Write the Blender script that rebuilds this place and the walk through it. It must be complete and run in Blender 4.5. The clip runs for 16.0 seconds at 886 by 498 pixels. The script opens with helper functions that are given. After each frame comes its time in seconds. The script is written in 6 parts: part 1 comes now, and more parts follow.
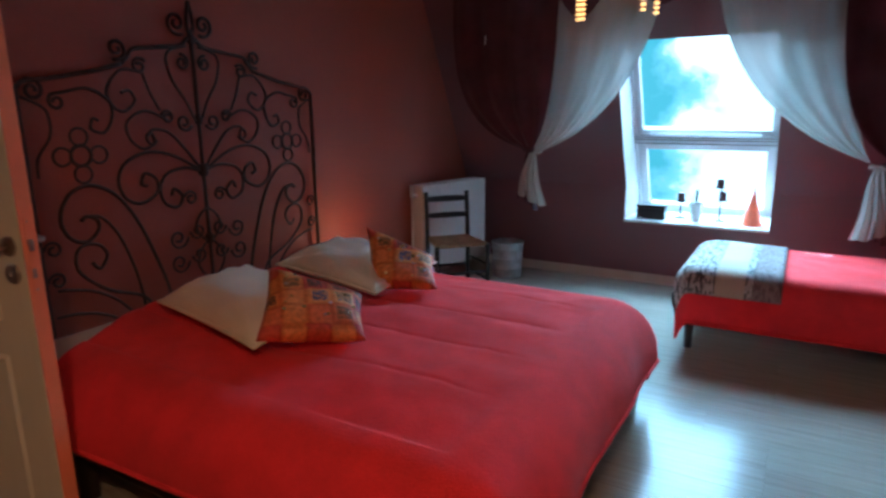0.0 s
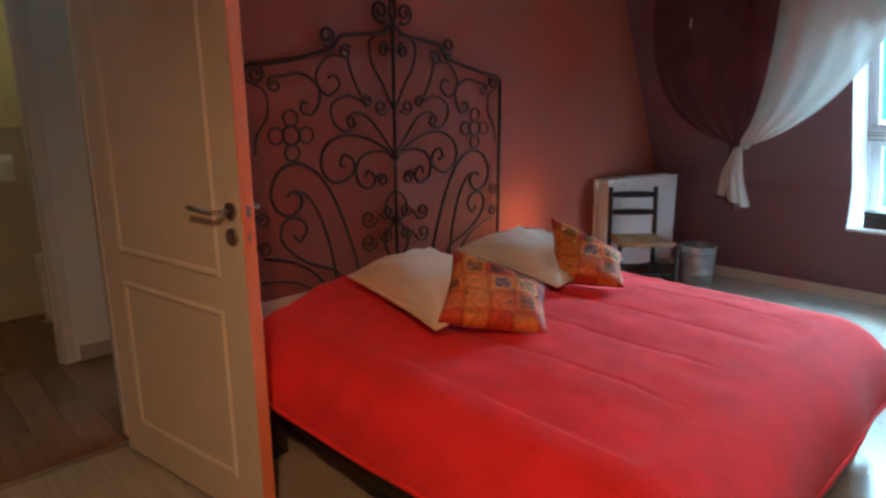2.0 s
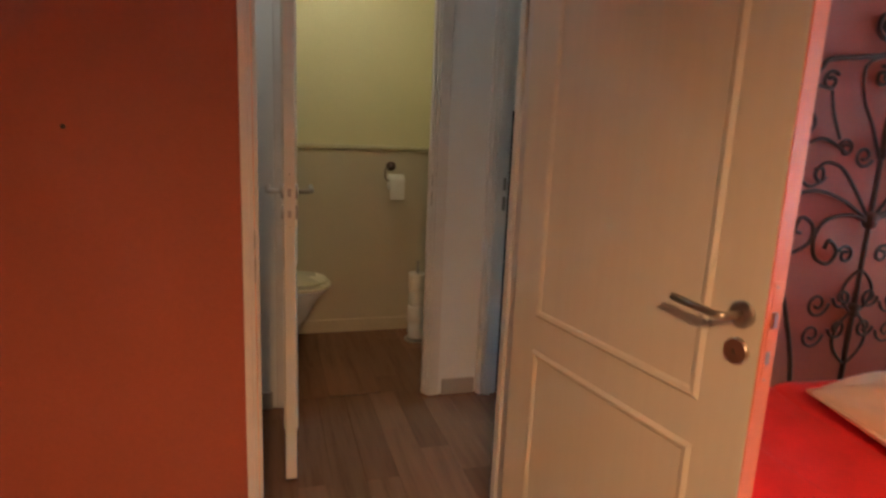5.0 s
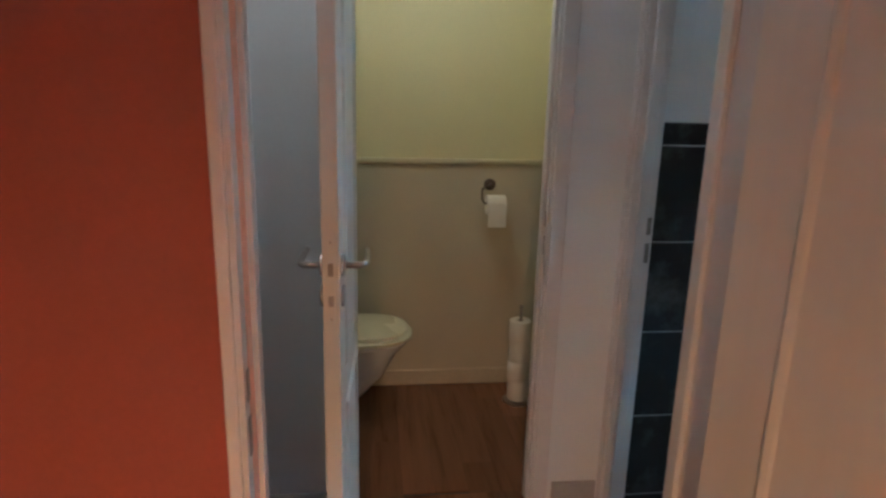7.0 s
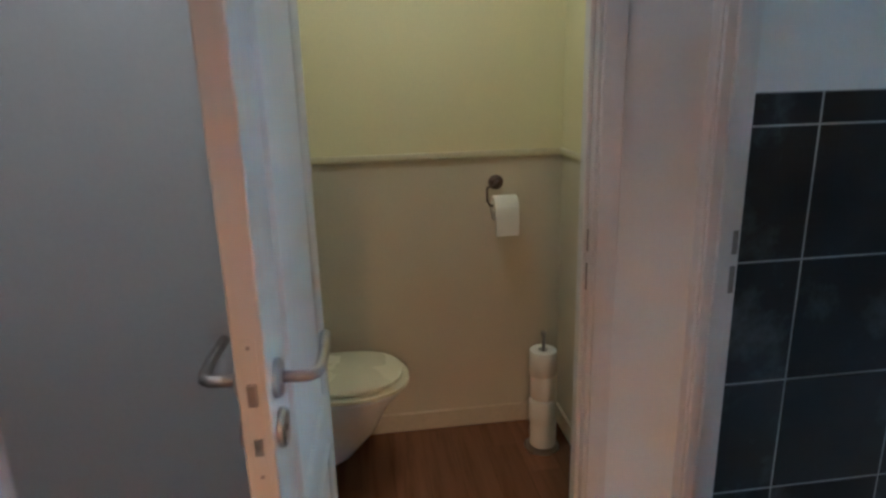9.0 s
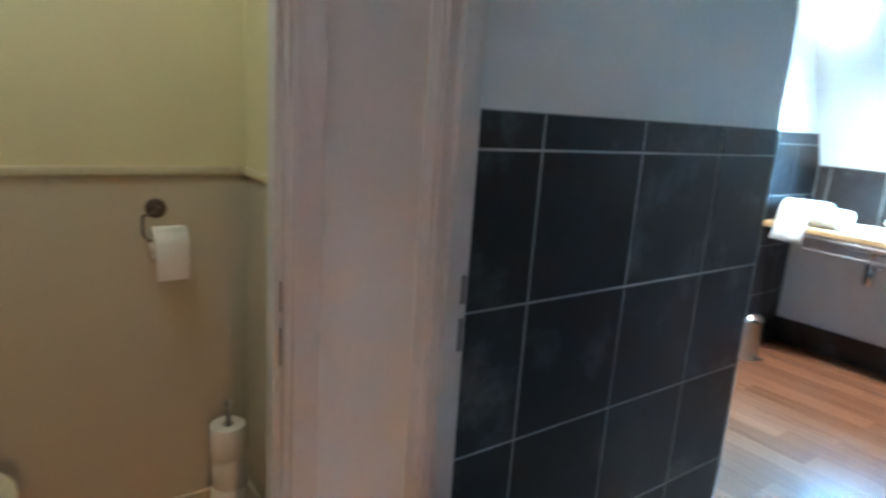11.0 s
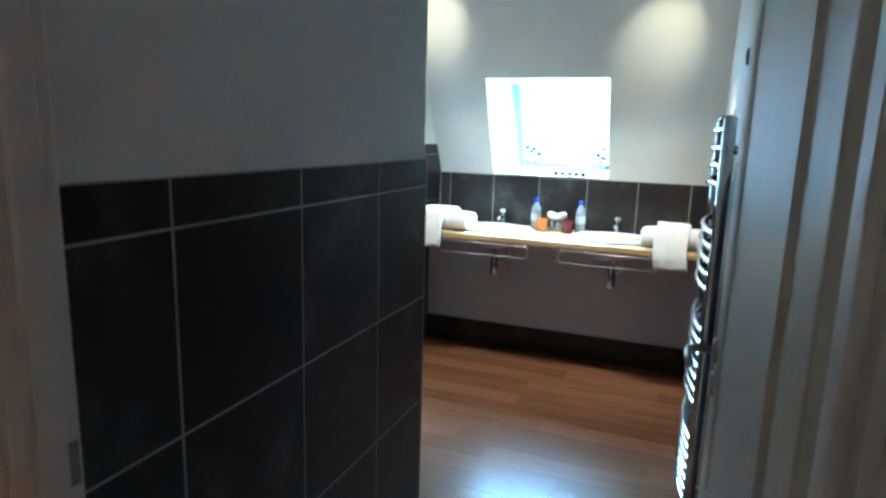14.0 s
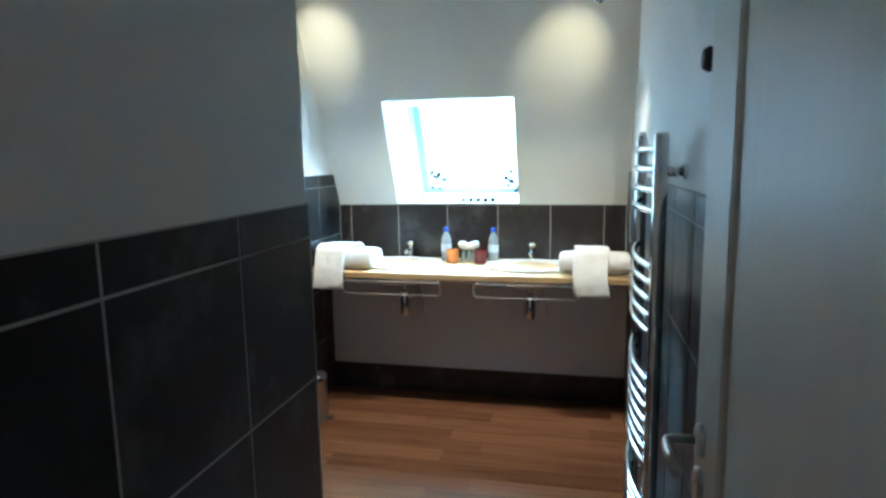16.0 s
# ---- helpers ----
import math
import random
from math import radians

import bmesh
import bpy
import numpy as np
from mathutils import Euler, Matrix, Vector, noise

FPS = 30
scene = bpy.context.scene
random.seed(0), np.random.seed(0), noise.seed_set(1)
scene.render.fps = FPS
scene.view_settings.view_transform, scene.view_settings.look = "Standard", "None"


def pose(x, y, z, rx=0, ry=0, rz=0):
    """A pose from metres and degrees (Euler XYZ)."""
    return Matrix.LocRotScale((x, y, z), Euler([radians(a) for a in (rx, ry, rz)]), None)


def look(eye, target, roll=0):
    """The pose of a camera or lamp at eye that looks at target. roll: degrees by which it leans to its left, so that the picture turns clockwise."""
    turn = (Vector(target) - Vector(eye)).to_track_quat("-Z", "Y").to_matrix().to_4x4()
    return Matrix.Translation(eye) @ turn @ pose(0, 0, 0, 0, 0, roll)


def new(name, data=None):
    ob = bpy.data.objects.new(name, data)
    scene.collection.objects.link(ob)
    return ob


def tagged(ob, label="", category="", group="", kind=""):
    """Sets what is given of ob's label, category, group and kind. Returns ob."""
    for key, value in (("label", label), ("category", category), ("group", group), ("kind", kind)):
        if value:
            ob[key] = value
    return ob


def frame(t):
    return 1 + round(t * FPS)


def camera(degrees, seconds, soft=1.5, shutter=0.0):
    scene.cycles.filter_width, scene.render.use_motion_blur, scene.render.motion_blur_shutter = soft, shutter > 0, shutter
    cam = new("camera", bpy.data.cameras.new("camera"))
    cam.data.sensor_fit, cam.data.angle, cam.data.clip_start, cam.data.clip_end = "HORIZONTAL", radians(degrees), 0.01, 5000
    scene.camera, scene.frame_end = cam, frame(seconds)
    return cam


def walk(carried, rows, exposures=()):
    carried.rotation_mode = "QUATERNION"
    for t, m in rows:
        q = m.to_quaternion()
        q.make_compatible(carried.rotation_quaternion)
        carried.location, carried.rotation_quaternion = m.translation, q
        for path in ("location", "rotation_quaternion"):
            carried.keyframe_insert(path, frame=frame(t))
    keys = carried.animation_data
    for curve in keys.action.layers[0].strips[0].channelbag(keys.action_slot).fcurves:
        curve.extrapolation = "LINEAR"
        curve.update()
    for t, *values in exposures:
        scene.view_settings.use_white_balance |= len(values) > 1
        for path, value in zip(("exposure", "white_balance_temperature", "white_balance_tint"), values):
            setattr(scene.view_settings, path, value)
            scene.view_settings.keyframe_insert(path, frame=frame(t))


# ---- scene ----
cam = camera(71.6, 16.0, soft=2.7, shutter=0.4)
PATH = [
    (0, (2.542, 1.306, 1.379), (1.563, 2.991, 0.928), -0.5),
    (0.5, (2.51, 1.307, 1.367), (1.369, 2.885, 0.913), -0.4),
    (1, (2.49, 1.322, 1.346), (1.216, 2.792, 0.879), -0.4),
    (1.5, (2.479, 1.337, 1.333), (1.157, 2.762, 0.863), -0.3),
    (2, (2.438, 1.331, 1.325), (1.034, 2.68, 0.869), -0.2),
    (2.5, (2.351, 1.307, 1.314), (0.874, 2.576, 0.859), -0.0),
    (3, (2.226, 1.268, 1.312), (0.629, 2.381, 0.855), -0.1),
    (3.5, (2.08, 1.216, 1.324), (0.386, 2.183, 0.883), -0.6),
    (4, (1.943, 1.16, 1.323), (0.171, 1.994, 0.918), -0.4),
    (4.5, (1.836, 1.169, 1.325), (0.0, 1.853, 0.924), -0.7),
    (5, (1.708, 1.211, 1.372), (-0.172, 1.762, 0.968), 2.5),
    (7.3, (0.775, 1.402, 1.494), (-1.156, 1.596, 1.013), 0.5),
    (7.5, (0.702, 1.412, 1.491), (-1.228, 1.591, 0.998), -0.1),
    (8, (0.525, 1.416, 1.501), (-1.398, 1.609, 0.988), -1.3),
    (8.2, (0.456, 1.405, 1.513), (-1.463, 1.603, 0.985), -1.7),
    (10.5, (-0.042, 1.575, 1.427), (-1.837, 2.33, 0.973), 1.8),
    (11, (-0.164, 1.602, 1.434), (-1.737, 2.755, 0.991), 3.9),
    (11.5, (-0.215, 1.633, 1.445), (-1.541, 3.067, 1.018), 4.7),
    (12, (-0.262, 1.647, 1.457), (-1.35, 3.273, 1.038), 5.2),
    (12.5, (-0.281, 1.661, 1.46), (-1.17, 3.407, 1.059), 4.1),
    (13, (-0.286, 1.684, 1.473), (-1.095, 3.476, 1.107), 2.7),
    (13.5, (-0.33, 1.745, 1.492), (-1.119, 3.546, 1.129), 1.6),
    (14, (-0.39, 1.828, 1.515), (-1.102, 3.66, 1.146), 1.7),
    (14.5, (-0.408, 1.904, 1.521), (-1.053, 3.762, 1.153), 1.9),
    (15, (-0.423, 1.99, 1.532), (-0.991, 3.877, 1.19), 1.9),
    (15.5, (-0.444, 2.089, 1.537), (-0.965, 3.993, 1.216), 0.4),
    (16, (-0.49, 2.194, 1.538), (-0.926, 4.124, 1.245), -0.9),
]
walk(cam, [(t, look(eye, target, roll)) for t, eye, target, roll in PATH], exposures=[(0, -0.38, 5350, 10), (1.5, 0.15, 5800, 10), (3, 0.72, 6200, 10), (4.5, 1.35, 6200, 10), (5.2, 1.4, 5900, 10), (7.5, 1.62, 4950, 10), (10.4, 1.85, 4880, 10), (11.0, 1.88, 4950, 10), (11.4, 1.72, 5100, 10), (12.5, 0.95, 5200, 10), (13.2, 0.70, 5250, 10), (14.5, 0.56, 5400, 10), (16, 0.45, 5600, 10)])

# ---- world, sun and daylight ----
world = bpy.data.worlds.new("overcast_sky")
scene.world = world
world.use_nodes = True
wn = world.node_tree
sky = wn.nodes.new("ShaderNodeTexSky")
sky.sky_type = "NISHITA"
sky.sun_disc = False
sky.sun_elevation = radians(38)
sky.sun_rotation = radians(20)
sky.air_density, sky.dust_density = 1.4, 3.0
wn.links.new(sky.outputs[0], wn.nodes["Background"].inputs[0])
wn.nodes["Background"].inputs[1].default_value = 0.15


def lamp(name, kind, energy, color, m, size=0.1, size_y=None, angle=None, blend=0.5):
    d = bpy.data.lights.new(name, kind)
    d.energy, d.color = energy, color
    if kind == "AREA":
        d.size = size
        if size_y:
            d.shape, d.size_y = "RECTANGLE", size_y
    elif kind == "SUN":
        d.angle = radians(angle)
    else:
        d.shadow_soft_size = size
        if kind == "SPOT":
            d.spot_size, d.spot_blend = radians(angle), blend
    ob = new(name, d)
    ob.matrix_world = m
    return ob


DAY = (0.44, 0.80, 1.0)
WARM = (1.0, 0.50, 0.20)
lamp("sun", "SUN", 1.0, (1.0, 0.96, 0.9), look((0, 0, 0), (-0.3, -1.0, -0.95)), angle=20)
# the open sky in front of the two roof windows
lamp("sky_light_bedroom", "AREA", 1250, DAY, look((1.9, 8.4, 3.5), (1.9, 5.9, 1.0)), 4.2, 2.4)
lamp("sky_light_bathroom", "AREA", 2250, DAY, look((-1.25, 8.3, 3.6), (-1.25, 5.9, 1.4)), 4.0, 2.4)

# ---- materials ----


def ramp(nt, fac, stops):
    r = nt.nodes.new("ShaderNodeValToRGB")
    while len(r.color_ramp.elements) < len(stops):
        r.color_ramp.elements.new(0.5)
    for e, (p, c) in zip(r.color_ramp.elements, stops):
        e.position, e.color = p, (*c, 1)
    nt.links.new(fac, r.inputs[0])
    return r.outputs[0]


def tex_noise(nt, vec, scale, detail=4.0, rough=0.55):
    n = nt.nodes.new("ShaderNodeTexNoise")
    n.inputs["Scale"].default_value, n.inputs["Detail"].default_value = scale, detail
    n.inputs["Roughness"].default_value = rough
    nt.links.new(vec, n.inputs["Vector"])
    return n.outputs[0]


def mixed(nt, a, b, fac, how="MIX"):
    m = nt.nodes.new("ShaderNodeMix")
    m.data_type, m.blend_type = "RGBA", how
    for s, v in ((m.inputs[0], fac), (m.inputs[6], a), (m.inputs[7], b)):
        if isinstance(v, bpy.types.NodeSocket):
            nt.links.new(v, s)
        elif isinstance(v, float):
            s.default_value = v
        else:
            s.default_value = (*v, 1)
    return m.outputs[2]


def surface(name, base, rough=0.6, vary=0.12, coarse=1.5, fine=60, bump=0.15, metal=0.0, stretch=(1, 1, 1), per_piece=0.0, sheen=0.0, rough_vary=0.12, spec=0.5, depth=0.002):
    """A painted, woven or polished surface: base colour with a coarse and a fine variation, uneven gloss and a fine relief."""
    m = bpy.data.materials.new(name)
    m.use_nodes = True
    nt = m.node_tree
    p = nt.nodes["Principled BSDF"]
    geo = nt.nodes.new("ShaderNodeNewGeometry")
    mp = nt.nodes.new("ShaderNodeMapping")
    mp.inputs["Scale"].default_value = stretch
    nt.links.new(geo.outputs["Position"], mp.inputs[0])
    big, small = tex_noise(nt, mp.outputs[0], coarse), tex_noise(nt, mp.outputs[0], fine, 3)
    dark, lite = [c * (1 - vary) for c in base], [min(1, c * (1 + vary)) for c in base]
    col = ramp(nt, big, [(0.3, dark), (0.7, lite)])
    grain = ramp(nt, small, [(0.3, [1 - vary * 0.8] * 3), (0.7, [1.0] * 3)])
    col = mixed(nt, col, grain, 1.0, "MULTIPLY")
    if per_piece:
        info = nt.nodes.new("ShaderNodeObjectInfo")
        tone = ramp(nt, info.outputs["Random"], [(0.0, [1 - per_piece] * 3), (1.0, [1.0] * 3)])
        col = mixed(nt, col, tone, 1.0, "MULTIPLY")
    nt.links.new(col, p.inputs["Base Color"])
    rr = nt.nodes.new("ShaderNodeMapRange")
    rr.inputs[3].default_value, rr.inputs[4].default_value = max(0.03, rough - rough_vary), min(1, rough + rough_vary)
    nt.links.new(big, rr.inputs[0])
    nt.links.new(rr.outputs[0], p.inputs["Roughness"])
    p.inputs["Metallic"].default_value = metal
    p.inputs["Specular IOR Level"].default_value = spec
    if sheen:
        p.inputs["Sheen Weight"].default_value = sheen
    if bump:
        b = nt.nodes.new("ShaderNodeBump")
        b.inputs["Strength"].default_value, b.inputs["Distance"].default_value = bump, depth
        nt.links.new(small, b.inputs["Height"])
        nt.links.new(b.outputs[0], p.inputs["Normal"])
    return m


def glassy(name, color, rough=0.02, ior=1.45):
    m = bpy.data.materials.new(name)
    m.use_nodes = True
    p = m.node_tree.nodes["Principled BSDF"]
    p.inputs["Base Color"].default_value = (*color, 1)
    p.inputs["Transmission Weight"].default_value = 1.0
    p.inputs["Roughness"].default_value, p.inputs["IOR"].default_value = rough, ior
    return m


def glowing(name, color, strength):
    m = bpy.data.materials.new(name)
    m.use_nodes = True
    p = m.node_tree.nodes["Principled BSDF"]
    p.inputs["Base Color"].default_value = (*color, 1)
    p.inputs["Emission Color"].default_value = (*color, 1)
    p.inputs["Emission Strength"].default_value = strength
    return m


def planks(name, a, b, rough, grain_scale, low=0.80):
    """Laminate boards that run along x: long grain, tone by board, satin coat."""
    m = surface(name, a, rough, 0.1, 1.2, 120, 0.05, stretch=(0.12, 1, 1), per_piece=0.3, rough_vary=0.06)
    nt = m.node_tree
    p = nt.nodes["Principled BSDF"]
    geo = nt.nodes.new("ShaderNodeNewGeometry")
    info = nt.nodes.new("ShaderNodeObjectInfo")
    mp = nt.nodes.new("ShaderNodeMapping")
    mp.inputs["Scale"].default_value = (0.07, 1, 1)
    off = nt.nodes.new("ShaderNodeVectorMath")
    off.operation = "ADD"
    sc = nt.nodes.new("ShaderNodeVectorMath")
    sc.operation = "SCALE"
    comb = nt.nodes.new("ShaderNodeCombineXYZ")
    nt.links.new(info.outputs["Random"], comb.inputs[0])
    nt.links.new(info.outputs["Random"], comb.inputs[1])
    nt.links.new(comb.outputs[0], sc.inputs[0])
    sc.inputs["Scale"].default_value = 37.0
    nt.links.new(geo.outputs["Position"], off.inputs[0])
    nt.links.new(sc.outputs[0], off.inputs[1])
    nt.links.new(off.outputs[0], mp.inputs[0])
    g = tex_noise(nt, mp.outputs[0], grain_scale, 6, 0.65)
    col = ramp(nt, g, [(0.32, b), (0.5, a), (0.72, [min(1, c * 1.15) for c in a])])
    tone = ramp(nt, info.outputs["Random"], [(0.0, (low, low, low)), (1.0, (1, 1, 1))])
    nt.links.new(mixed(nt, col, tone, 1.0, "MULTIPLY"), p.inputs["Base Color"])
    return m


def reflection_tile(name, stops, rough):
    """Dark glazed tile, tone by tile; pale cloudy reflections are put into its colour."""
    m = surface(name, stops[1][1], rough, 0.3, 3.2, 60, 0.12, rough_vary=0.05, spec=0.42)
    nt = m.node_tree
    p = nt.nodes["Principled BSDF"]
    geo = nt.nodes.new("ShaderNodeNewGeometry")
    info = nt.nodes.new("ShaderNodeObjectInfo")
    shift = nt.nodes.new("ShaderNodeVectorMath")
    shift.operation = "MULTIPLY_ADD"
    nt.links.new(info.outputs["Random"], shift.inputs[0])
    shift.inputs[1].default_value = (7.0, 5.0, 3.0)
    nt.links.new(geo.outputs["Position"], shift.inputs[2])
    reflections = tex_noise(nt, shift.outputs[0], 4.6, 5, 0.62)
    col = ramp(nt, reflections, stops)
    tone = ramp(nt, info.outputs["Random"], [(0.0, (0.75, 0.75, 0.75)), (1.0, (1.0, 1.0, 1.0))])
    nt.links.new(mixed(nt, col, tone, 1.0, "MULTIPLY"), p.inputs["Base Color"])
    return m


RED_PAINT = surface("terracotta_red_wall_paint", (0.35, 0.085, 0.050), 0.62, 0.1, 1.2, 90, 0.2)
# darker and more purple than the red of the other bedroom walls
PLUM_WALL = surface("dusky_plum_wall", (0.185, 0.082, 0.088), 0.62, 0.1, 1.2, 90, 0.2)
WHITE_WALL = surface("white_wall_paint", (0.74, 0.75, 0.74), 0.6, 0.04, 1.2, 90, 0.15)
CREAM_WALL = surface("cream_wall_paint", (0.76, 0.71, 0.44), 0.6, 0.04, 1.4, 90, 0.15)
BEIGE_WALL = surface("beige_wall_panel_paint", (0.61, 0.555, 0.42), 0.5, 0.06, 1.4, 120, 0.2)
GREY_WALL = surface("pale_grey_wall_paint", (0.70, 0.71, 0.72), 0.6, 0.05, 1.2, 90, 0.15)
CEIL = surface("white_ceiling_paint", (0.72, 0.71, 0.69), 0.7, 0.04, 1.0, 80, 0.1)
DOOR_WHITE = surface("white_door_lacquer", (0.70, 0.67, 0.60), 0.48, 0.05, 2.0, 40, 0.12, stretch=(1, 1, 0.08))
TRIM_WHITE = surface("white_trim_paint", (0.68, 0.66, 0.64), 0.42, 0.06, 3.0, 60, 0.12)
SILL_WHITE = surface("white_window_paint", (0.78, 0.77, 0.76), 0.35, 0.04, 3.0, 60, 0.08)
TILE = reflection_tile("black_tile_painted_reflections", [(0.36, (0.006, 0.006, 0.007)), (0.54, (0.011, 0.011, 0.013)), (0.68, (0.070, 0.080, 0.082))], 0.36)
TILE_BROWN = reflection_tile("dark_brown_glazed_tile", [(0.38, (0.022, 0.017, 0.016)), (0.55, (0.036, 0.030, 0.028)), (0.74, (0.095, 0.10, 0.105))], 0.36)
GROUT = surface("light_grey_grout", (0.38, 0.38, 0.37), 0.8, 0.12, 8, 150, 0.3)
OAK = planks("pale_oak_laminate", (0.40, 0.36, 0.30), (0.34, 0.30, 0.25), 0.20, 42, 0.92)
BROWN = planks("walnut_brown_laminate", (0.215, 0.098, 0.050), (0.150, 0.066, 0.034), 0.23, 24, 0.62)
SUBFLOOR = surface("dark_board_joint", (0.05, 0.035, 0.025), 0.8, 0.1)
SKIRT = surface("wood_effect_skirting", (0.56, 0.47, 0.37), 0.45, 0.1, 2, 60, 0.08, stretch=(0.2, 0.2, 1))
COVER = surface("red_quilted_cotton", (0.90, 0.036, 0.042), 0.88, 0.11, 7.0, 140, 0.55, sheen=0.10, spec=0.14, depth=0.004)
LINEN = surface("cream_pillow_linen", (0.84, 0.74, 0.60), 0.85, 0.07, 5, 300, 0.35, sheen=0.15, spec=0.2)
SHEET = surface("white_bed_sheet", (0.74, 0.68, 0.63), 0.85, 0.06, 4, 250, 0.3, spec=0.2)
IRON = surface("black_wrought_iron", (0.034, 0.024, 0.020), 0.55, 0.3, 12, 120, 0.3, metal=0.4)
RUSTED = surface("rust_brown_wrought_iron", (0.062, 0.030, 0.023), 0.6, 0.3, 12, 120, 0.3, metal=0.1)
DARK_WOOL = surface("dark_wool_fringe", (0.035, 0.030, 0.030), 0.95, 0.2, 20, 200, 0.3)
DARK_WOOD = surface("dark_stained_wood", (0.030, 0.018, 0.012), 0.5, 0.3, 5, 80, 0.2, stretch=(0.2, 0.2, 1))
GREEN_BLACK = surface("black_green_painted_wood", (0.012, 0.016, 0.015), 0.42, 0.3, 8, 80, 0.2)
RUSH = surface("woven_rush", (0.42, 0.31, 0.17), 0.75, 0.3, 18, 200, 0.6)
RADIATOR = surface("white_radiator_enamel", (0.72, 0.72, 0.71), 0.3, 0.03, 2, 50, 0.05)
ZINC = surface("galvanised_zinc", (0.50, 0.53, 0.55), 0.42, 0.2, 14, 80, 0.15, metal=0.8)
PLUM = surface("plum_curtain_cloth", (0.095, 0.034, 0.042), 0.9, 0.2, 5, 220, 0.4, sheen=0.15, spec=0.15)
CHROME = surface("polished_chrome", (0.78, 0.79, 0.80), 0.1, 0.05, 6, 80, 0.0, metal=1.0, rough_vary=0.04)
STEEL = surface("brushed_steel", (0.46, 0.43, 0.40), 0.3, 0.1, 8, 140, 0.1, metal=1.0, rough_vary=0.06)
CERAMIC = surface("white_glazed_ceramic", (0.80, 0.80, 0.78), 0.12, 0.02, 2, 40, 0.0, rough_vary=0.04)
SEAT = surface("ivory_toilet_lid_plastic", (0.78, 0.74, 0.55), 0.28, 0.03, 2, 40, 0.02)
PAPER = surface("white_tissue_paper", (0.80, 0.78, 0.72), 0.9, 0.05, 8, 200, 0.4)
BEECH = surface("beech_worktop", (0.60, 0.40, 0.20), 0.3, 0.12, 3, 70, 0.08, stretch=(0.12, 1, 1))
TOWEL = surface("white_terry_towel", (0.80, 0.79, 0.76), 0.95, 0.06, 10, 350, 0.9, sheen=0.3, spec=0.1, depth=0.004)
BLACK = surface("matt_black_plastic", (0.015, 0.015, 0.016), 0.5, 0.15, 10, 90, 0.1)
BLUE_CAP = surface("blue_plastic_cap", (0.02, 0.09, 0.55), 0.35, 0.08, 10, 60, 0.0)
WATER = glassy("clear_water_bottle", (0.72, 0.86, 0.95), 0.08, 1.33)
WATER.node_tree.nodes["Principled BSDF"].inputs["Transmission Weight"].default_value = 0.6
AMBER = glassy("amber_glass", (0.80, 0.30, 0.09), 0.15)
AMBER.node_tree.nodes["Principled BSDF"].inputs["Transmission Weight"].default_value = 0.35
WINE = glassy("dark_red_glass", (0.22, 0.03, 0.05), 0.15)
WINE.node_tree.nodes["Principled BSDF"].inputs["Transmission Weight"].default_value = 0.35
DOOR_ORANGE = surface("salmon_orange_door_paint", (0.82, 0.26, 0.13), 0.45, 0.06, 2.0, 60, 0.1)
GLASS = glassy("window_glass", (0.97, 0.99, 1.0), 0.0, 1.02)
CANDLE = surface("dark_red_candle_wax", (0.05, 0.010, 0.012), 0.5, 0.15, 10, 70, 0.1)
POT = surface("white_glazed_pot", (0.62, 0.62, 0.60), 0.3, 0.08, 8, 60, 0.1)
LEAF = surface("grey_green_leaf", (0.07, 0.13, 0.07), 0.55, 0.25, 30, 120, 0.2)
ORANGE = surface("orange_paper_cone", (0.80, 0.13, 0.05), 0.7, 0.15, 14, 120, 0.3)
BOXDARK = surface("dark_brown_lacquered_box", (0.03, 0.022, 0.018), 0.4, 0.2, 8, 60, 0.1)
# the beads' glints are put in as glow; no bulb is built
BEAD = glowing("amber_bead_glint_glow", (1.0, 0.55, 0.16), 2.5)
BULB = glowing("warm_lamp_bulb", (1.0, 0.72, 0.35), 30.0)
SHADE = surface("red_paper_lampshade", (0.60, 0.16, 0.07), 0.8, 0.1, 8, 90, 0.2)
SEQUIN = surface("gold_sequin", (0.85, 0.62, 0.25), 0.2, 0.2, 40, 90, 0.0, metal=1.0)
MIRROR = surface("silvered_disc", (0.85, 0.85, 0.85), 0.08, 0.03, 9, 60, 0.0, metal=1.0)
SATIN = surface("satin_chrome", (0.80, 0.80, 0.79), 0.32, 0.05, 6, 80, 0.0, metal=0.85, rough_vary=0.04)
BRONZE = surface("aged_bronze", (0.16, 0.12, 0.10), 0.42, 0.2, 12, 90, 0.1, metal=0.8)
# SILL_WHITE's paint made darker so frames and reveals don't burn out
FRAME_DIMMED = surface("window_white_dimmed", (0.50, 0.47, 0.47), 0.4, 0.06, 3.0, 60, 0.08)
# white sash paint, darkened and blued in colour so glare doesn't swallow it
SASH_DIMMED = surface("sash_white_dimmed_for_glare", (0.22, 0.31, 0.33), 0.4, 0.06, 3.0, 60, 0.08)
STICKER = surface("dark_window_sticker", (0.010, 0.022, 0.024), 0.6, 0.3, 40, 90, 0.0)
STRIKE = surface("dull_steel_strike_plate", (0.30, 0.28, 0.26), 0.4, 0.2, 20, 90, 0.1, metal=0.9)


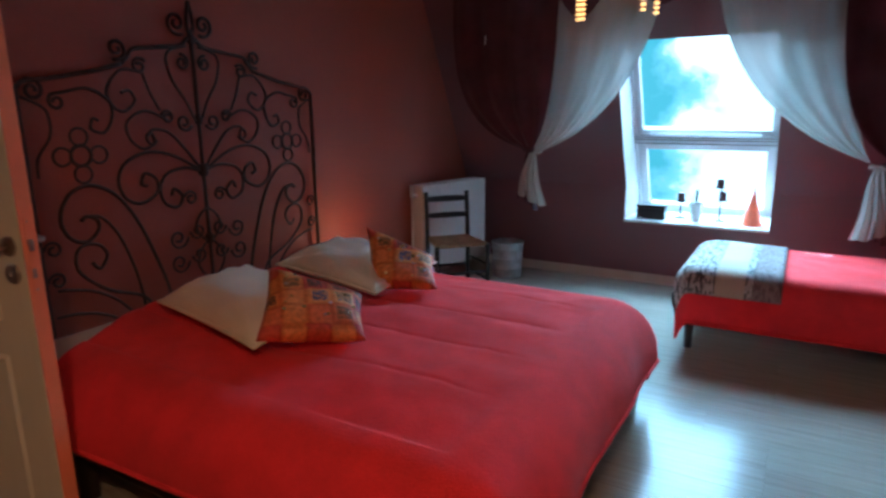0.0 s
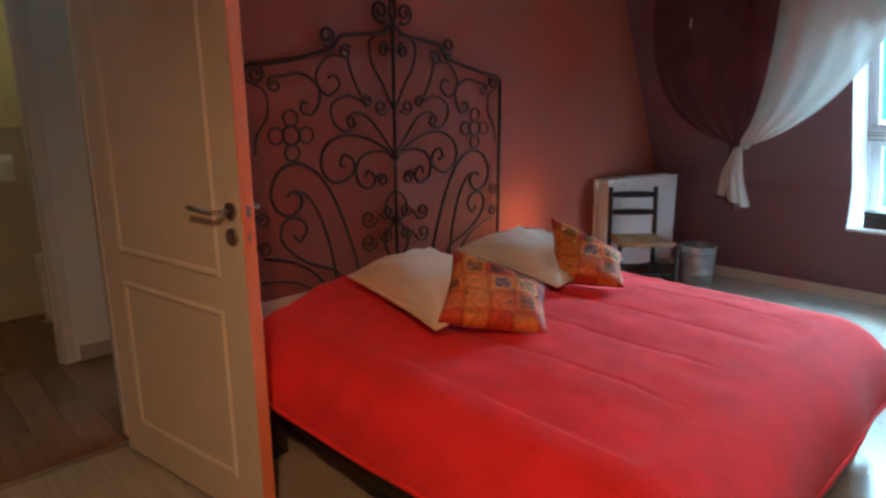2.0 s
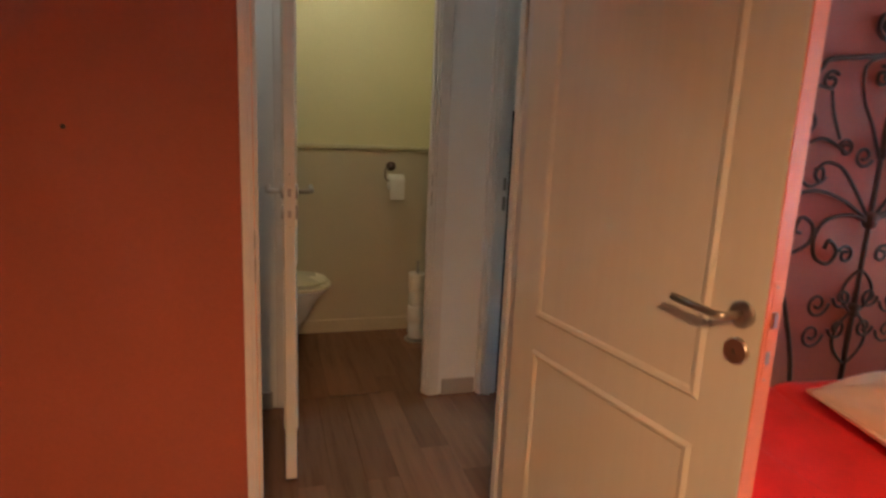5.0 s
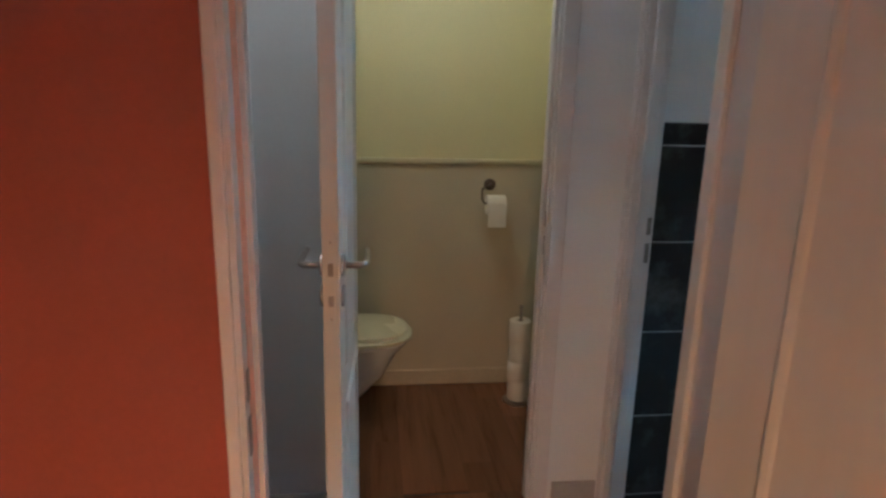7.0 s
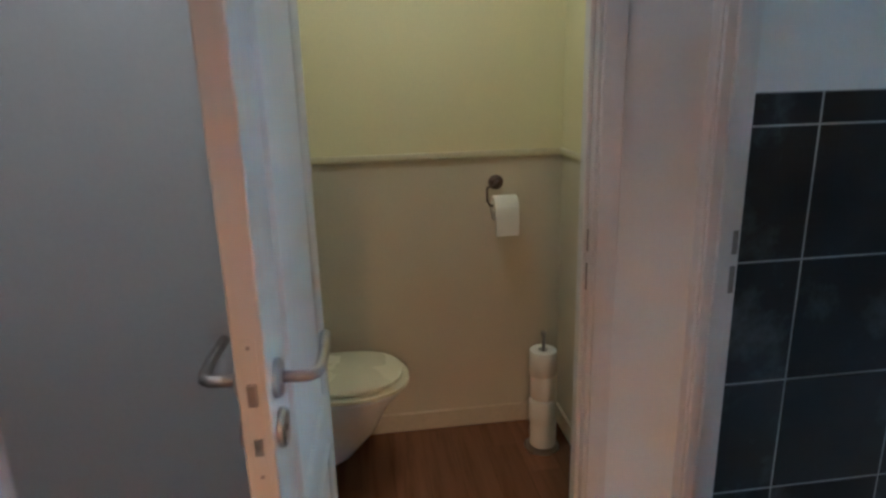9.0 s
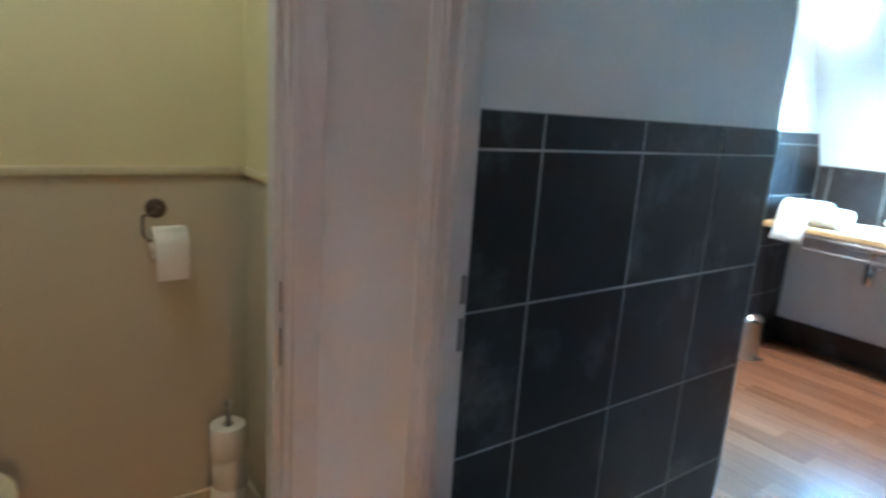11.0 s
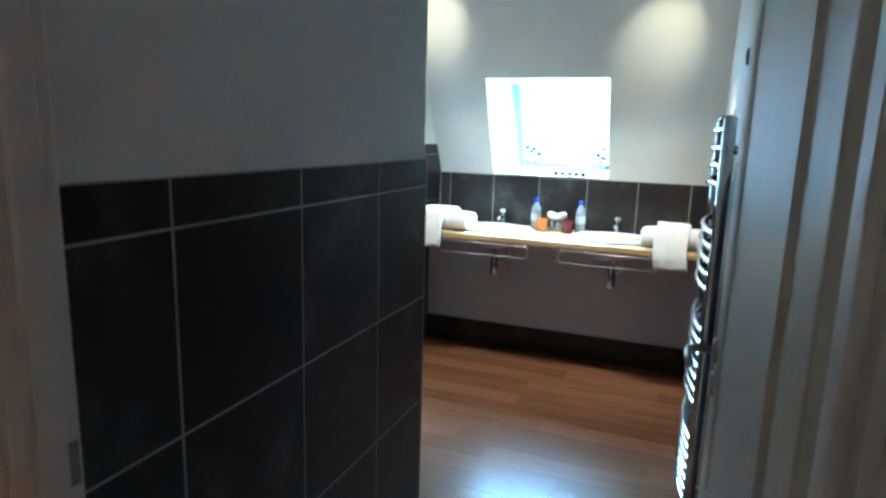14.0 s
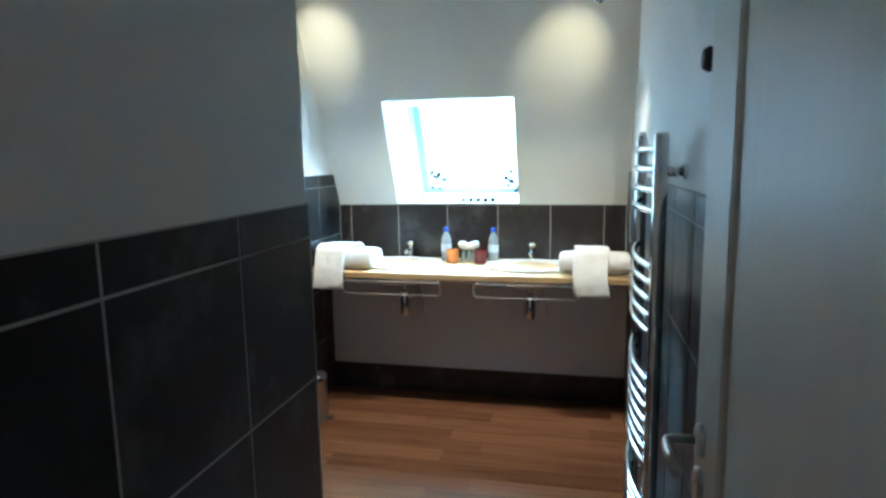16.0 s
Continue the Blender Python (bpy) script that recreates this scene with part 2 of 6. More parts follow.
def sheer():
    m = surface("white_sheer_voile", (0.50, 0.46, 0.39), 0.9, 0.05, 6, 300, 0.3)
    nt = m.node_tree
    p, out = nt.nodes["Principled BSDF"], nt.nodes["Material Output"]
    tl = nt.nodes.new("ShaderNodeBsdfTranslucent")
    tl.inputs[0].default_value = (0.44, 0.43, 0.39, 1)
    tr = nt.nodes.new("ShaderNodeBsdfTransparent")
    one, two = nt.nodes.new("ShaderNodeMixShader"), nt.nodes.new("ShaderNodeMixShader")
    one.inputs[0].default_value, two.inputs[0].default_value = 0.24, 0.10
    nt.links.new(p.outputs[0], one.inputs[1])
    nt.links.new(tl.outputs[0], one.inputs[2])
    nt.links.new(one.outputs[0], two.inputs[1])
    nt.links.new(tr.outputs[0], two.inputs[2])
    nt.links.new(two.outputs[0], out.inputs[0])
    return m


def patchwork():
    """Embroidered patchwork cloth: squares of warm colours with a few dark and blue ones, by the cushion's own coordinates."""
    m = bpy.data.materials.new("orange_patchwork_cloth")
    m.use_nodes = True
    nt = m.node_tree
    p = nt.nodes["Principled BSDF"]
    tc = nt.nodes.new("ShaderNodeTexCoord")
    v = nt.nodes.new("ShaderNodeTexVoronoi")
    v.voronoi_dimensions = "2D"
    v.distance, v.inputs["Scale"].default_value, v.inputs["Randomness"].default_value = "CHEBYCHEV", 11.5, 0.2
    nt.links.new(tc.outputs["Object"], v.inputs["Vector"])
    sep = nt.nodes.new("ShaderNodeSeparateColor")
    nt.links.new(v.outputs["Color"], sep.inputs[0])
    ground = ramp(nt, sep.outputs[0], [(0.0, (0.60, 0.08, 0.04)), (0.22, (0.76, 0.27, 0.07)), (0.50, (0.70, 0.18, 0.06)), (0.72, (0.80, 0.36, 0.12))])
    motif = ramp(nt, sep.outputs[1], [(0.0, (0.06, 0.03, 0.02)), (0.55, (0.06, 0.10, 0.24)), (0.75, (0.16, 0.10, 0.04))])
    for c in (ground, motif):
        c.node.color_ramp.interpolation = "CONSTANT"
    chosen = ramp(nt, sep.outputs[2], [(0.0, (0, 0, 0)), (0.70, (0.92, 0.92, 0.92))])
    chosen.node.color_ramp.interpolation = "CONSTANT"
    inside = ramp(nt, v.outputs["Distance"], [(0.29, (1, 1, 1)), (0.34, (0, 0, 0))])
    broken = ramp(nt, tex_noise(nt, tc.outputs["Object"], 75, 2), [(0.38, (0.25, 0.25, 0.25)), (0.50, (1, 1, 1))])
    where = mixed(nt, mixed(nt, chosen, inside, 1.0, "MULTIPLY"), broken, 1.0, "MULTIPLY")
    col = mixed(nt, ground, motif, where)
    seam = ramp(nt, v.outputs["Distance"], [(0.36, (1, 1, 1)), (0.47, (0.80, 0.62, 0.45))])
    thread = ramp(nt, tex_noise(nt, tc.outputs["Object"], 60, 3), [(0.35, (0.78, 0.74, 0.70)), (0.6, (1.1, 1.05, 1.0))])
    col = mixed(nt, mixed(nt, col, seam, 1.0, "MULTIPLY"), thread, 1.0, "MULTIPLY")
    nt.links.new(col, p.inputs["Base Color"])
    p.inputs["Roughness"].default_value = 0.65
    b = nt.nodes.new("ShaderNodeBump")
    b.inputs["Strength"].default_value, b.inputs["Distance"].default_value = 0.6, 0.004
    nt.links.new(v.outputs["Distance"], b.inputs["Height"])
    nt.links.new(b.outputs[0], p.inputs["Normal"])
    return m


def throw_cloth():
    """Woven bands across the throw: patterned black and white, plain beige, brown."""
    m = bpy.data.materials.new("striped_woven_throw")
    m.use_nodes = True
    nt = m.node_tree
    p = nt.nodes["Principled BSDF"]
    geo = nt.nodes.new("ShaderNodeNewGeometry")
    sep = nt.nodes.new("ShaderNodeSeparateXYZ")
    nt.links.new(geo.outputs["Position"], sep.inputs[0])
    rng = nt.nodes.new("ShaderNodeMapRange")
    rng.inputs[1].default_value, rng.inputs[2].default_value = 1.98, 2.60
    nt.links.new(sep.outputs[0], rng.inputs[0])
    band = ramp(nt, rng.outputs[0], [(0.0, (1, 1, 1)), (0.36, (0, 0, 0)), (0.60, (0, 0, 0)), (0.601, (1, 1, 1)), (0.66, (0.3, 0.3, 0.3)), (0.96, (1, 1, 1))])
    band.node.color_ramp.interpolation = "CONSTANT"
    plain = ramp(nt, rng.outputs[0], [(0.0, (0.10, 0.09, 0.09)), (0.36, (0.52, 0.43, 0.33)), (0.60, (0.16, 0.09, 0.09)), (0.96, (0.45, 0.38, 0.30))])
    plain.node.color_ramp.interpolation = "CONSTANT"
    mp = nt.nodes.new("ShaderNodeMapping")
    mp.inputs["Scale"].default_value = (1, 0.35, 0.35)
    nt.links.new(geo.outputs["Position"], mp.inputs[0])
    motif = ramp(nt, tex_noise(nt, mp.outputs[0], 62, 3), [(0.42, (0.05, 0.045, 0.045)), (0.54, (0.50, 0.47, 0.44))])
    nt.links.new(mixed(nt, plain, motif, band), p.inputs["Base Color"])
    p.inputs["Roughness"].default_value = 0.9
    p.inputs["Sheen Weight"].default_value = 0.2
    b = nt.nodes.new("ShaderNodeBump")
    b.inputs["Strength"].default_value, b.inputs["Distance"].default_value = 0.5, 0.003
    nt.links.new(tex_noise(nt, geo.outputs["Position"], 240, 2), b.inputs["Height"])
    nt.links.new(b.outputs[0], p.inputs["Normal"])
    return m


def far_garden():
    m = bpy.data.materials.new("hazy_trees_and_sky")
    m.use_nodes = True
    nt = m.node_tree
    p = nt.nodes["Principled BSDF"]
    geo = nt.nodes.new("ShaderNodeNewGeometry")
    mp = nt.nodes.new("ShaderNodeMapping")
    mp.inputs["Location"].default_value = (3.1, 0.0, 0.7)
    nt.links.new(geo.outputs["Position"], mp.inputs[0])
    n = tex_noise(nt, mp.outputs[0], 0.8, 7, 0.6)
    # the tree line stands between the outlooks of the two windows
    sep = nt.nodes.new("ShaderNodeSeparateXYZ")
    nt.links.new(geo.outputs["Position"], sep.inputs[0])
    away = nt.nodes.new("ShaderNodeMath")
    away.operation = "SUBTRACT"
    nt.links.new(sep.outputs[0], away.inputs[0])
    away.inputs[1].default_value = -0.35
    dist = nt.nodes.new("ShaderNodeMath")
    dist.operation = "ABSOLUTE"
    nt.links.new(away.outputs[0], dist.inputs[0])
    low = nt.nodes.new("ShaderNodeMath")
    low.operation = "MULTIPLY_ADD"
    nt.links.new(dist.outputs[0], low.inputs[0])
    low.inputs[1].default_value = 0.22
    nt.links.new(n, low.inputs[2])
    col = ramp(nt, low.outputs[0], [(0.50, (0.16, 0.75, 0.85)), (0.64, (0.42, 1.10, 1.2)), (0.69, (1.1, 1.7, 1.9)), (0.76, (1.9, 2.5, 2.8))])
    p.inputs["Base Color"].default_value = (0, 0, 0, 1)
    nt.links.new(col, p.inputs["Emission Color"])
    p.inputs["Emission Strength"].default_value = 1.0
    return m


VOILE, PATCH, THROW, GARDEN = sheer(), patchwork(), throw_cloth(), far_garden()

# ---- mesh helpers ----


def part(name, bm, mat, parent=None, label="", smooth=False):
    """Links a bmesh as one mesh object, in world coordinates, under a thing or a part."""
    me = bpy.data.meshes.new(name)
    bmesh.ops.recalc_face_normals(bm, faces=bm.faces[:])
    bm.to_mesh(me)
    bm.free()
    me.materials.append(mat)
    if smooth:
        me.shade_smooth()
        if smooth == "edges":
            me.set_sharp_from_angle(angle=radians(40))
    ob = new(name, me)
    if parent is not None:
        ob.parent = parent
        ob.matrix_parent_inverse = world_of(parent).inverted()
    return tagged(ob, label)


def world_of(ob):
    m = ob.matrix_basis.copy()
    if ob.parent is not None:
        m = world_of(ob.parent) @ ob.matrix_parent_inverse @ m
    return m


def thing(name, at, label, category, group="", kind=""):
    ob = new(name)
    ob.empty_display_size = 0.1
    ob.location = at
    return tagged(ob, label, category, group, kind)


def setting(name, bm, mat, label="", smooth=False):
    return tagged(part(name, bm, mat, None, label, smooth), kind="structure")


def box(bm, lo, hi, bevel=0.0, m=None, seg=2):
    s = [hi[i] - lo[i] for i in range(3)]
    c = [(hi[i] + lo[i]) / 2 for i in range(3)]
    r = bmesh.ops.create_cube(bm, size=1.0, matrix=Matrix.Translation(c) @ Matrix.Diagonal((*s, 1)))
    vs = r["verts"]
    if bevel:
        es = list({e for v in vs for e in v.link_edges})
        out = bmesh.ops.bevel(bm, geom=es, offset=bevel, segments=seg, affect="EDGES", profile=0.5)
        vs = list({v for f in out["faces"] for v in f.verts} | {v for v in vs if v.is_valid})
    if m is not None:
        bmesh.ops.transform(bm, matrix=m, verts=vs)
    return vs


def prism(bm, poly, x0, x1):
    """A (y, z) outline drawn out along x."""
    a = [bm.verts.new((x0, y, z)) for y, z in poly]
    b = [bm.verts.new((x1, y, z)) for y, z in poly]
    bm.faces.new(a)
    bm.faces.new(b[::-1])
    for i in range(len(poly)):
        j = (i + 1) % len(poly)
        bm.faces.new((a[i], b[i], b[j], a[j]))


def tube(bm, pts, r, n=8, closed=False, caps=True, r_end=None):
    """A round bar along points; r may shrink to r_end."""
    P = [Vector(p) for p in pts]
    N = len(P)
    rings, up = [], None
    for i, p in enumerate(P):
        if closed:
            d = (P[(i + 1) % N] - P[i - 1]).normalized()
        else:
            d = (P[min(i + 1, N - 1)] - P[max(i - 1, 0)]).normalized()
        if up is None:
            up = d.orthogonal().normalized()
        up = (up - d * up.dot(d)).normalized()
        side = d.cross(up)
        rad = r if r_end is None else r + (r_end - r) * i / (N - 1)
        rings.append([bm.verts.new(p + rad * (math.cos(2 * math.pi * k / n) * up + math.sin(2 * math.pi * k / n) * side)) for k in range(n)])
    for i in range(N if closed else N - 1):
        a, b = rings[i], rings[(i + 1) % N]
        for k in range(n):
            bm.faces.new((a[k], a[(k + 1) % n], b[(k + 1) % n], b[k]))
    if caps and not closed:
        bm.faces.new(rings[0][::-1])
        bm.faces.new(rings[-1])


def lathe(bm, profile, at=(0, 0, 0), n=24, m=None, squash=(1, 1)):
    """Turns (radius, height) pairs about the upright axis."""
    rings = []
    m = m if m is not None else Matrix.Translation(at)
    for r, z in profile:
        if r < 1e-5:
            rings.append([bm.verts.new(m @ Vector((0, 0, z)))])
        else:
            rings.append([bm.verts.new(m @ Vector((r * squash[0] * math.cos(2 * math.pi * k / n), r * squash[1] * math.sin(2 * math.pi * k / n), z))) for k in range(n)])
    for a, b in zip(rings, rings[1:]):
        for k in range(n):
            k2 = (k + 1) % n
            if len(a) == 1 and len(b) > 1:
                bm.faces.new((a[0], b[k], b[k2]))
            elif len(b) == 1 and len(a) > 1:
                bm.faces.new((a[k], a[k2], b[0]))
            elif len(a) > 1:
                bm.faces.new((a[k], a[k2], b[k2], b[k]))


def sheet(bm, fn, nu, nv, thick=0.0):
    """A grid of fn(u, v), both from 0 to 1; with a thickness it gets a second side and hems."""
    g = [[bm.verts.new(fn(i / nu, j / nv)) for j in range(nv + 1)] for i in range(nu + 1)]
    fs = [bm.faces.new((g[i][j], g[i + 1][j], g[i + 1][j + 1], g[i][j + 1])) for i in range(nu) for j in range(nv)]
    if thick:
        bm.normal_update()
        bmesh.ops.solidify(bm, geom=fs, thickness=thick)


def blob(bm, size, m, n=18, pinch=0.16, lump=0.012, seed=0.0):
    """A stuffed cushion: square outline with drawn-out corners, fat in the middle, seams at the edge."""
    for s in (1, -1):
        g = []
        for i in range(n + 1):
            row = []
            for j in range(n + 1):
                a, b = 2 * i / n - 1, 2 * j / n - 1
                w = max(0.0, (1 - a * a) * (1 - b * b)) ** 0.42
                x = a * (1 - pinch * (1 - b * b) * 0.5 * a * a) * size[0] / 2
                y = b * (1 - pinch * (1 - a * a) * 0.5 * b * b) * size[1] / 2
                z = s * w * size[2] / 2 + lump * w * noise.noise((a * 2 + seed, b * 2, s + seed))
                row.append(bm.verts.new(m @ Vector((x, y, z))))
            g.append(row)
        for i in range(n):
            for j in range(n):
                q = (g[i][j], g[i + 1][j], g[i + 1][j + 1], g[i][j + 1])
                bm.faces.new(q if s > 0 else q[::-1])
    bmesh.ops.remove_doubles(bm, verts=bm.verts[:], dist=0.0008)


def B():
    return bmesh.new()

# ---- the plan, in metres ----
XW = -0.05            # bedroom face of the wall that carries the headboard and the door
DOOR_A, DOOR_B = 1.155, 2.008   # bedroom doorway, along y
HALL_W = -1.12        # hall face of the wall with the toilet door
WC_A, WC_B = 1.29, 2.00       # toilet doorway, along y
WC_W, WC_N, WC_S = -2.157, 2.25, 0.98
BATH_S0, BATH_S1 = 2.255, 2.336   # wall between hall and bathroom
BD_A, BD_B = -1.10, -0.25     # bathroom doorway, along x
PART, PART_END = -1.10, 3.484     # tiled partition in the bathroom
BATH_W, BATH_E = -2.13, -0.20
FACADE = 6.20
CEILING = 2.50
DOOR_H = 2.04

# ---- walls ----
bm = B()
box(bm, (-0.16, -1.5, 0), (XW, DOOR_A, CEILING))
box(bm, (-0.16, DOOR_A, DOOR_H), (XW, DOOR_B, CEILING))
box(bm, (-0.16, DOOR_B, 0), (XW, FACADE, CEILING))
wall_bed_w = setting("wall_bedroom_west", bm, RED_PAINT, "matt terracotta-red painted plaster wall with a doorway")
bm = B()
box(bm, (-0.30, -1.7, 0), (4.5, -1.5, CEILING))
setting("wall_bedroom_south", bm, RED_PAINT, "matt terracotta-red painted plaster wall")
bm = B()
box(bm, (4.3, -1.5, 0), (4.5, FACADE + 0.6, CEILING))
setting("wall_bedroom_east", bm, RED_PAINT, "matt terracotta-red painted plaster wall")

# sloping roof side of the bedroom, with the tall window's opening
KNEE, LEAN, DEEP = 0.76, 0.50, 0.56


def slope_y(z, knee=KNEE):
    return FACADE - max(0.0, z - knee) * LEAN


WX0, WX1, WZ0, WZ1 = 1.37, 2.40, 0.48, 1.80
bm = B()
full = [(FACADE, 0), (FACADE, KNEE), (slope_y(CEILING), CEILING), (slope_y(CEILING) + DEEP, CEILING), (FACADE + DEEP, KNEE), (FACADE + DEEP, 0)]
prism(bm, full, XW, WX0)
prism(bm, full, WX1, 4.3)
prism(bm, [(FACADE, 0), (FACADE, WZ0), (FACADE + DEEP, WZ0), (FACADE + DEEP, 0)], WX0, WX1)
prism(bm, [(slope_y(WZ1), WZ1), (slope_y(CEILING), CEILING), (slope_y(CEILING) + DEEP, CEILING), (slope_y(WZ1) + 0.42, WZ1 + 0.20)], WX0, WX1)
setting("wall_bedroom_north", bm, PLUM_WALL, "dusky plum knee wall and sloping roof side with a deep window opening")
bm = B()
e = 0.003
for xa, xb in ((WX0, WX0 + e), (WX1 - e, WX1)):
    prism(bm, [(FACADE + 0.002, WZ0), (FACADE + 0.002, KNEE), (slope_y(WZ1) + 0.002, WZ1), (slope_y(WZ1) + 0.42, WZ1 + 0.20), (FACADE + DEEP, KNEE), (FACADE + DEEP, WZ0)], xa, xb)
setting("window_reveal", bm, FRAME_DIMMED, "white sides of the deep window opening, darkened in colour")

# hall, toilet and bathroom walls
bm = B()
box(bm, (-0.164, -0.9, 0), (-0.16, DOOR_A, CEILING))
box(bm, (-0.164, DOOR_A, DOOR_H), (-0.16, DOOR_B, CEILING))
box(bm, (-0.164, DOOR_B, 0), (-0.16, BATH_S0, CEILING))
setting("wall_hall_east", bm, WHITE_WALL, "white painted hall side of the bedroom wall")
bm = B()
box(bm, (-1.19, -0.9, 0), (HALL_W, WC_A, CEILING))
box(bm, (-1.19, WC_A, DOOR_H), (HALL_W, WC_B, CEILING))
box(bm, (-1.19, WC_B, 0), (HALL_W, BATH_S0, CEILING))
wall_hall_w = setting("wall_hall_west", bm, WHITE_WALL, "white painted hall wall with the toilet doorway")
bm = B()
box(bm, (-1.19, -1.0, 0), (-0.16, -0.9, CEILING))
setting("wall_hall_south", bm, WHITE_WALL, "plain white end wall of the hall")
bm = B()
box(bm, (-2.30, BATH_S0, 0), (BD_A, BATH_S1, CEILING))
box(bm, (BD_A, BATH_S0, DOOR_H), (BD_B, BATH_S1, CEILING))
box(bm, (BD_B, BATH_S0, 0), (-0.16, BATH_S1, CEILING))
setting("wall_bathroom_south", bm, WHITE_WALL, "white painted wall with the bathroom doorway")
bm = B()
box(bm, (-2.30, 0.86, 1.205), (WC_W, BATH_S0, CEILING))
box(bm, (WC_W, WC_N, 1.205), (-1.19, BATH_S0, CEILING))
box(bm, (-2.30, 0.86, 1.205), (-1.19, WC_S, CEILING))
box(bm, (-1.194, WC_B + 0.06, 1.205), (-1.19, WC_N, CEILING))
setting("wall_toilet_upper", bm, CREAM_WALL, "cream-yellow painted upper wall of the toilet")
bm = B()
box(bm, (-2.30, 0.86, 0), (WC_W, BATH_S0, 1.205))
box(bm, (WC_W, WC_N, 0), (-1.19, BATH_S0, 1.205))
box(bm, (-2.30, 0.86, 0), (-1.19, WC_S, 1.205))
box(bm, (-1.194, WC_B + 0.06, 0), (-1.19, WC_N, 1.205))
wall_wc = setting("wall_toilet_lower", bm, BEIGE_WALL, "beige painted lower wall of the toilet below a dado rail")
bm = B()
for lo, hi in (((WC_W, WC_S, 1.184), (WC_W + 0.014, WC_N, 1.213)), ((WC_W + 0.014, WC_N - 0.014, 1.184), (-1.2, WC_N, 1.213)), ((WC_W + 0.014, WC_S, 1.184), (-1.2, WC_S + 0.014, 1.213))):
    box(bm, lo, hi, 0.006)
setting("trim_dado_rail", bm, surface("cream_dado_rail_paint", (0.66, 0.61, 0.42), 0.5), "cream wooden dado rail round the toilet", True)

bm = B()
box(bm, (-2.30, BATH_S1, 0), (BATH_W, 6.6, CEILING))
wall_bath_w = setting("wall_bathroom_west", bm, WHITE_WALL, "white painted bathroom wall with black tiles below")
bm = B()
box(bm, (BATH_E, BATH_S1, 0), (-0.16, 6.6, CEILING))
wall_bath_e = setting("wall_bathroom_east", bm, WHITE_WALL, "white painted bathroom wall with black tiles below")
bm = B()
box(bm, (PART - 0.10, BATH_S1, 0), (PART, PART_END, CEILING))
wall_part = setting("wall_partition", bm, WHITE_WALL, "white painted bathroom partition with black tiles below")

# sloping roof side of the bathroom with its window
BK, BL, BD = 1.235, 0.48, 0.42


def bslope(z):
    return FACADE - max(0.0, z - BK) * BL


BWX0, BWX1, BWZ1 = -1.70, -0.885, 1.888
bm = B()
full = [(FACADE, 0.0), (FACADE, BK), (bslope(CEILING), CEILING), (bslope(CEILING) + BD, CEILING), (FACADE + BD, BK), (FACADE + BD, 0.0)]
prism(bm, full, BATH_W, BWX0)
prism(bm, full, BWX1, BATH_E)
prism(bm, [(FACADE, 0.0), (FACADE, BK), (FACADE + BD, BK), (FACADE + BD, 0.0)], BWX0, BWX1)
prism(bm, [(bslope(BWZ1), BWZ1), (bslope(CEILING), CEILING), (bslope(CEILING) + BD, CEILING), (bslope(BWZ1) + BD, BWZ1)], BWX0, BWX1)
wall_bath_n = setting("wall_bathroom_north", bm, WHITE_WALL, "white sloping roof side of the bathroom with a window opening")
bm = B()
box(bm, (BATH_W, 6.0, 0), (BATH_E, FACADE, 0.835))
setting("wall_vanity_front", bm, GREY_WALL, "pale grey painted boxed-in wall under the washstand")
bm = B()
box(bm, (BATH_W, 5.985, 0), (BATH_E, 6.0, 0.17), 0.003)
setting("baseboard_bathroom", bm, TILE_BROWN, "dark tiled skirting under the washstand")

# ceilings and floors under the boards
for nm, lo, hi in (("ceiling_bedroom", (-0.16, -1.5, CEILING), (4.3, 6.3, CEILING + 0.15)), ("ceiling_hall", (-2.30, -0.9, CEILING), (-0.16, BATH_S1, CEILING + 0.15)), ("ceiling_bathroom", (-2.30, BATH_S1, CEILING), (-0.16, 6.3, CEILING + 0.15))):
    bm = B()
    box(bm, lo, hi)
    setting(nm, bm, CEIL, "plain white painted ceiling")
bm = B()
box(bm, (-2.4, -1.7, -0.25), (4.5, 6.8, -0.006))
floor_base = setting("floor", bm, SUBFLOOR, "boarded floor of the bedroom, hall, toilet and bathroom")

# skirtings and the threshold strip
bm = B()
box(bm, (XW, FACADE - 0.016, 0), (4.3, FACADE, 0.075), 0.004)
box(bm, (XW, DOOR_B + 0.07, 0), (XW + 0.014, FACADE - 0.016, 0.075), 0.004)
box(bm, (XW, -1.5, 0), (XW + 0.014, DOOR_A - 0.05, 0.075), 0.004)
setting("baseboard_bedroom", bm, SKIRT, "wood-effect skirting board")
bm = B()
box(bm, (HALL_W, WC_B + 0.062, 0), (HALL_W + 0.014, BATH_S0 - 0.02, 0.085), 0.004)
box(bm, (HALL_W, -0.9, 0), (HALL_W + 0.014, WC_A - 0.062, 0.085), 0.004)
setting("baseboard_hall", bm, surface("grey_skirting_paint", (0.40, 0.37, 0.34), 0.5), "grey-beige hall skirting board")
bm = B()
box(bm, (WC_W, WC_S, 0), (WC_W + 0.014, WC_N, 0.085), 0.004)
box(bm, (WC_W + 0.014, WC_N - 0.014, 0), (-1.2, WC_N, 0.085), 0.004)
setting("baseboard_toilet", bm, surface("cream_skirting_paint", (0.62, 0.56, 0.42), 0.5), "cream skirting board of the toilet")
bm = B()
box(bm, (XW - 0.025, DOOR_A, -0.002), (XW + 0.012, DOOR_B, 0.004), 0.002)
setting("trim_threshold", bm, surface("dull_bronze_strip", (0.22, 0.17, 0.12), 0.45), "narrow threshold strip between the two floors")


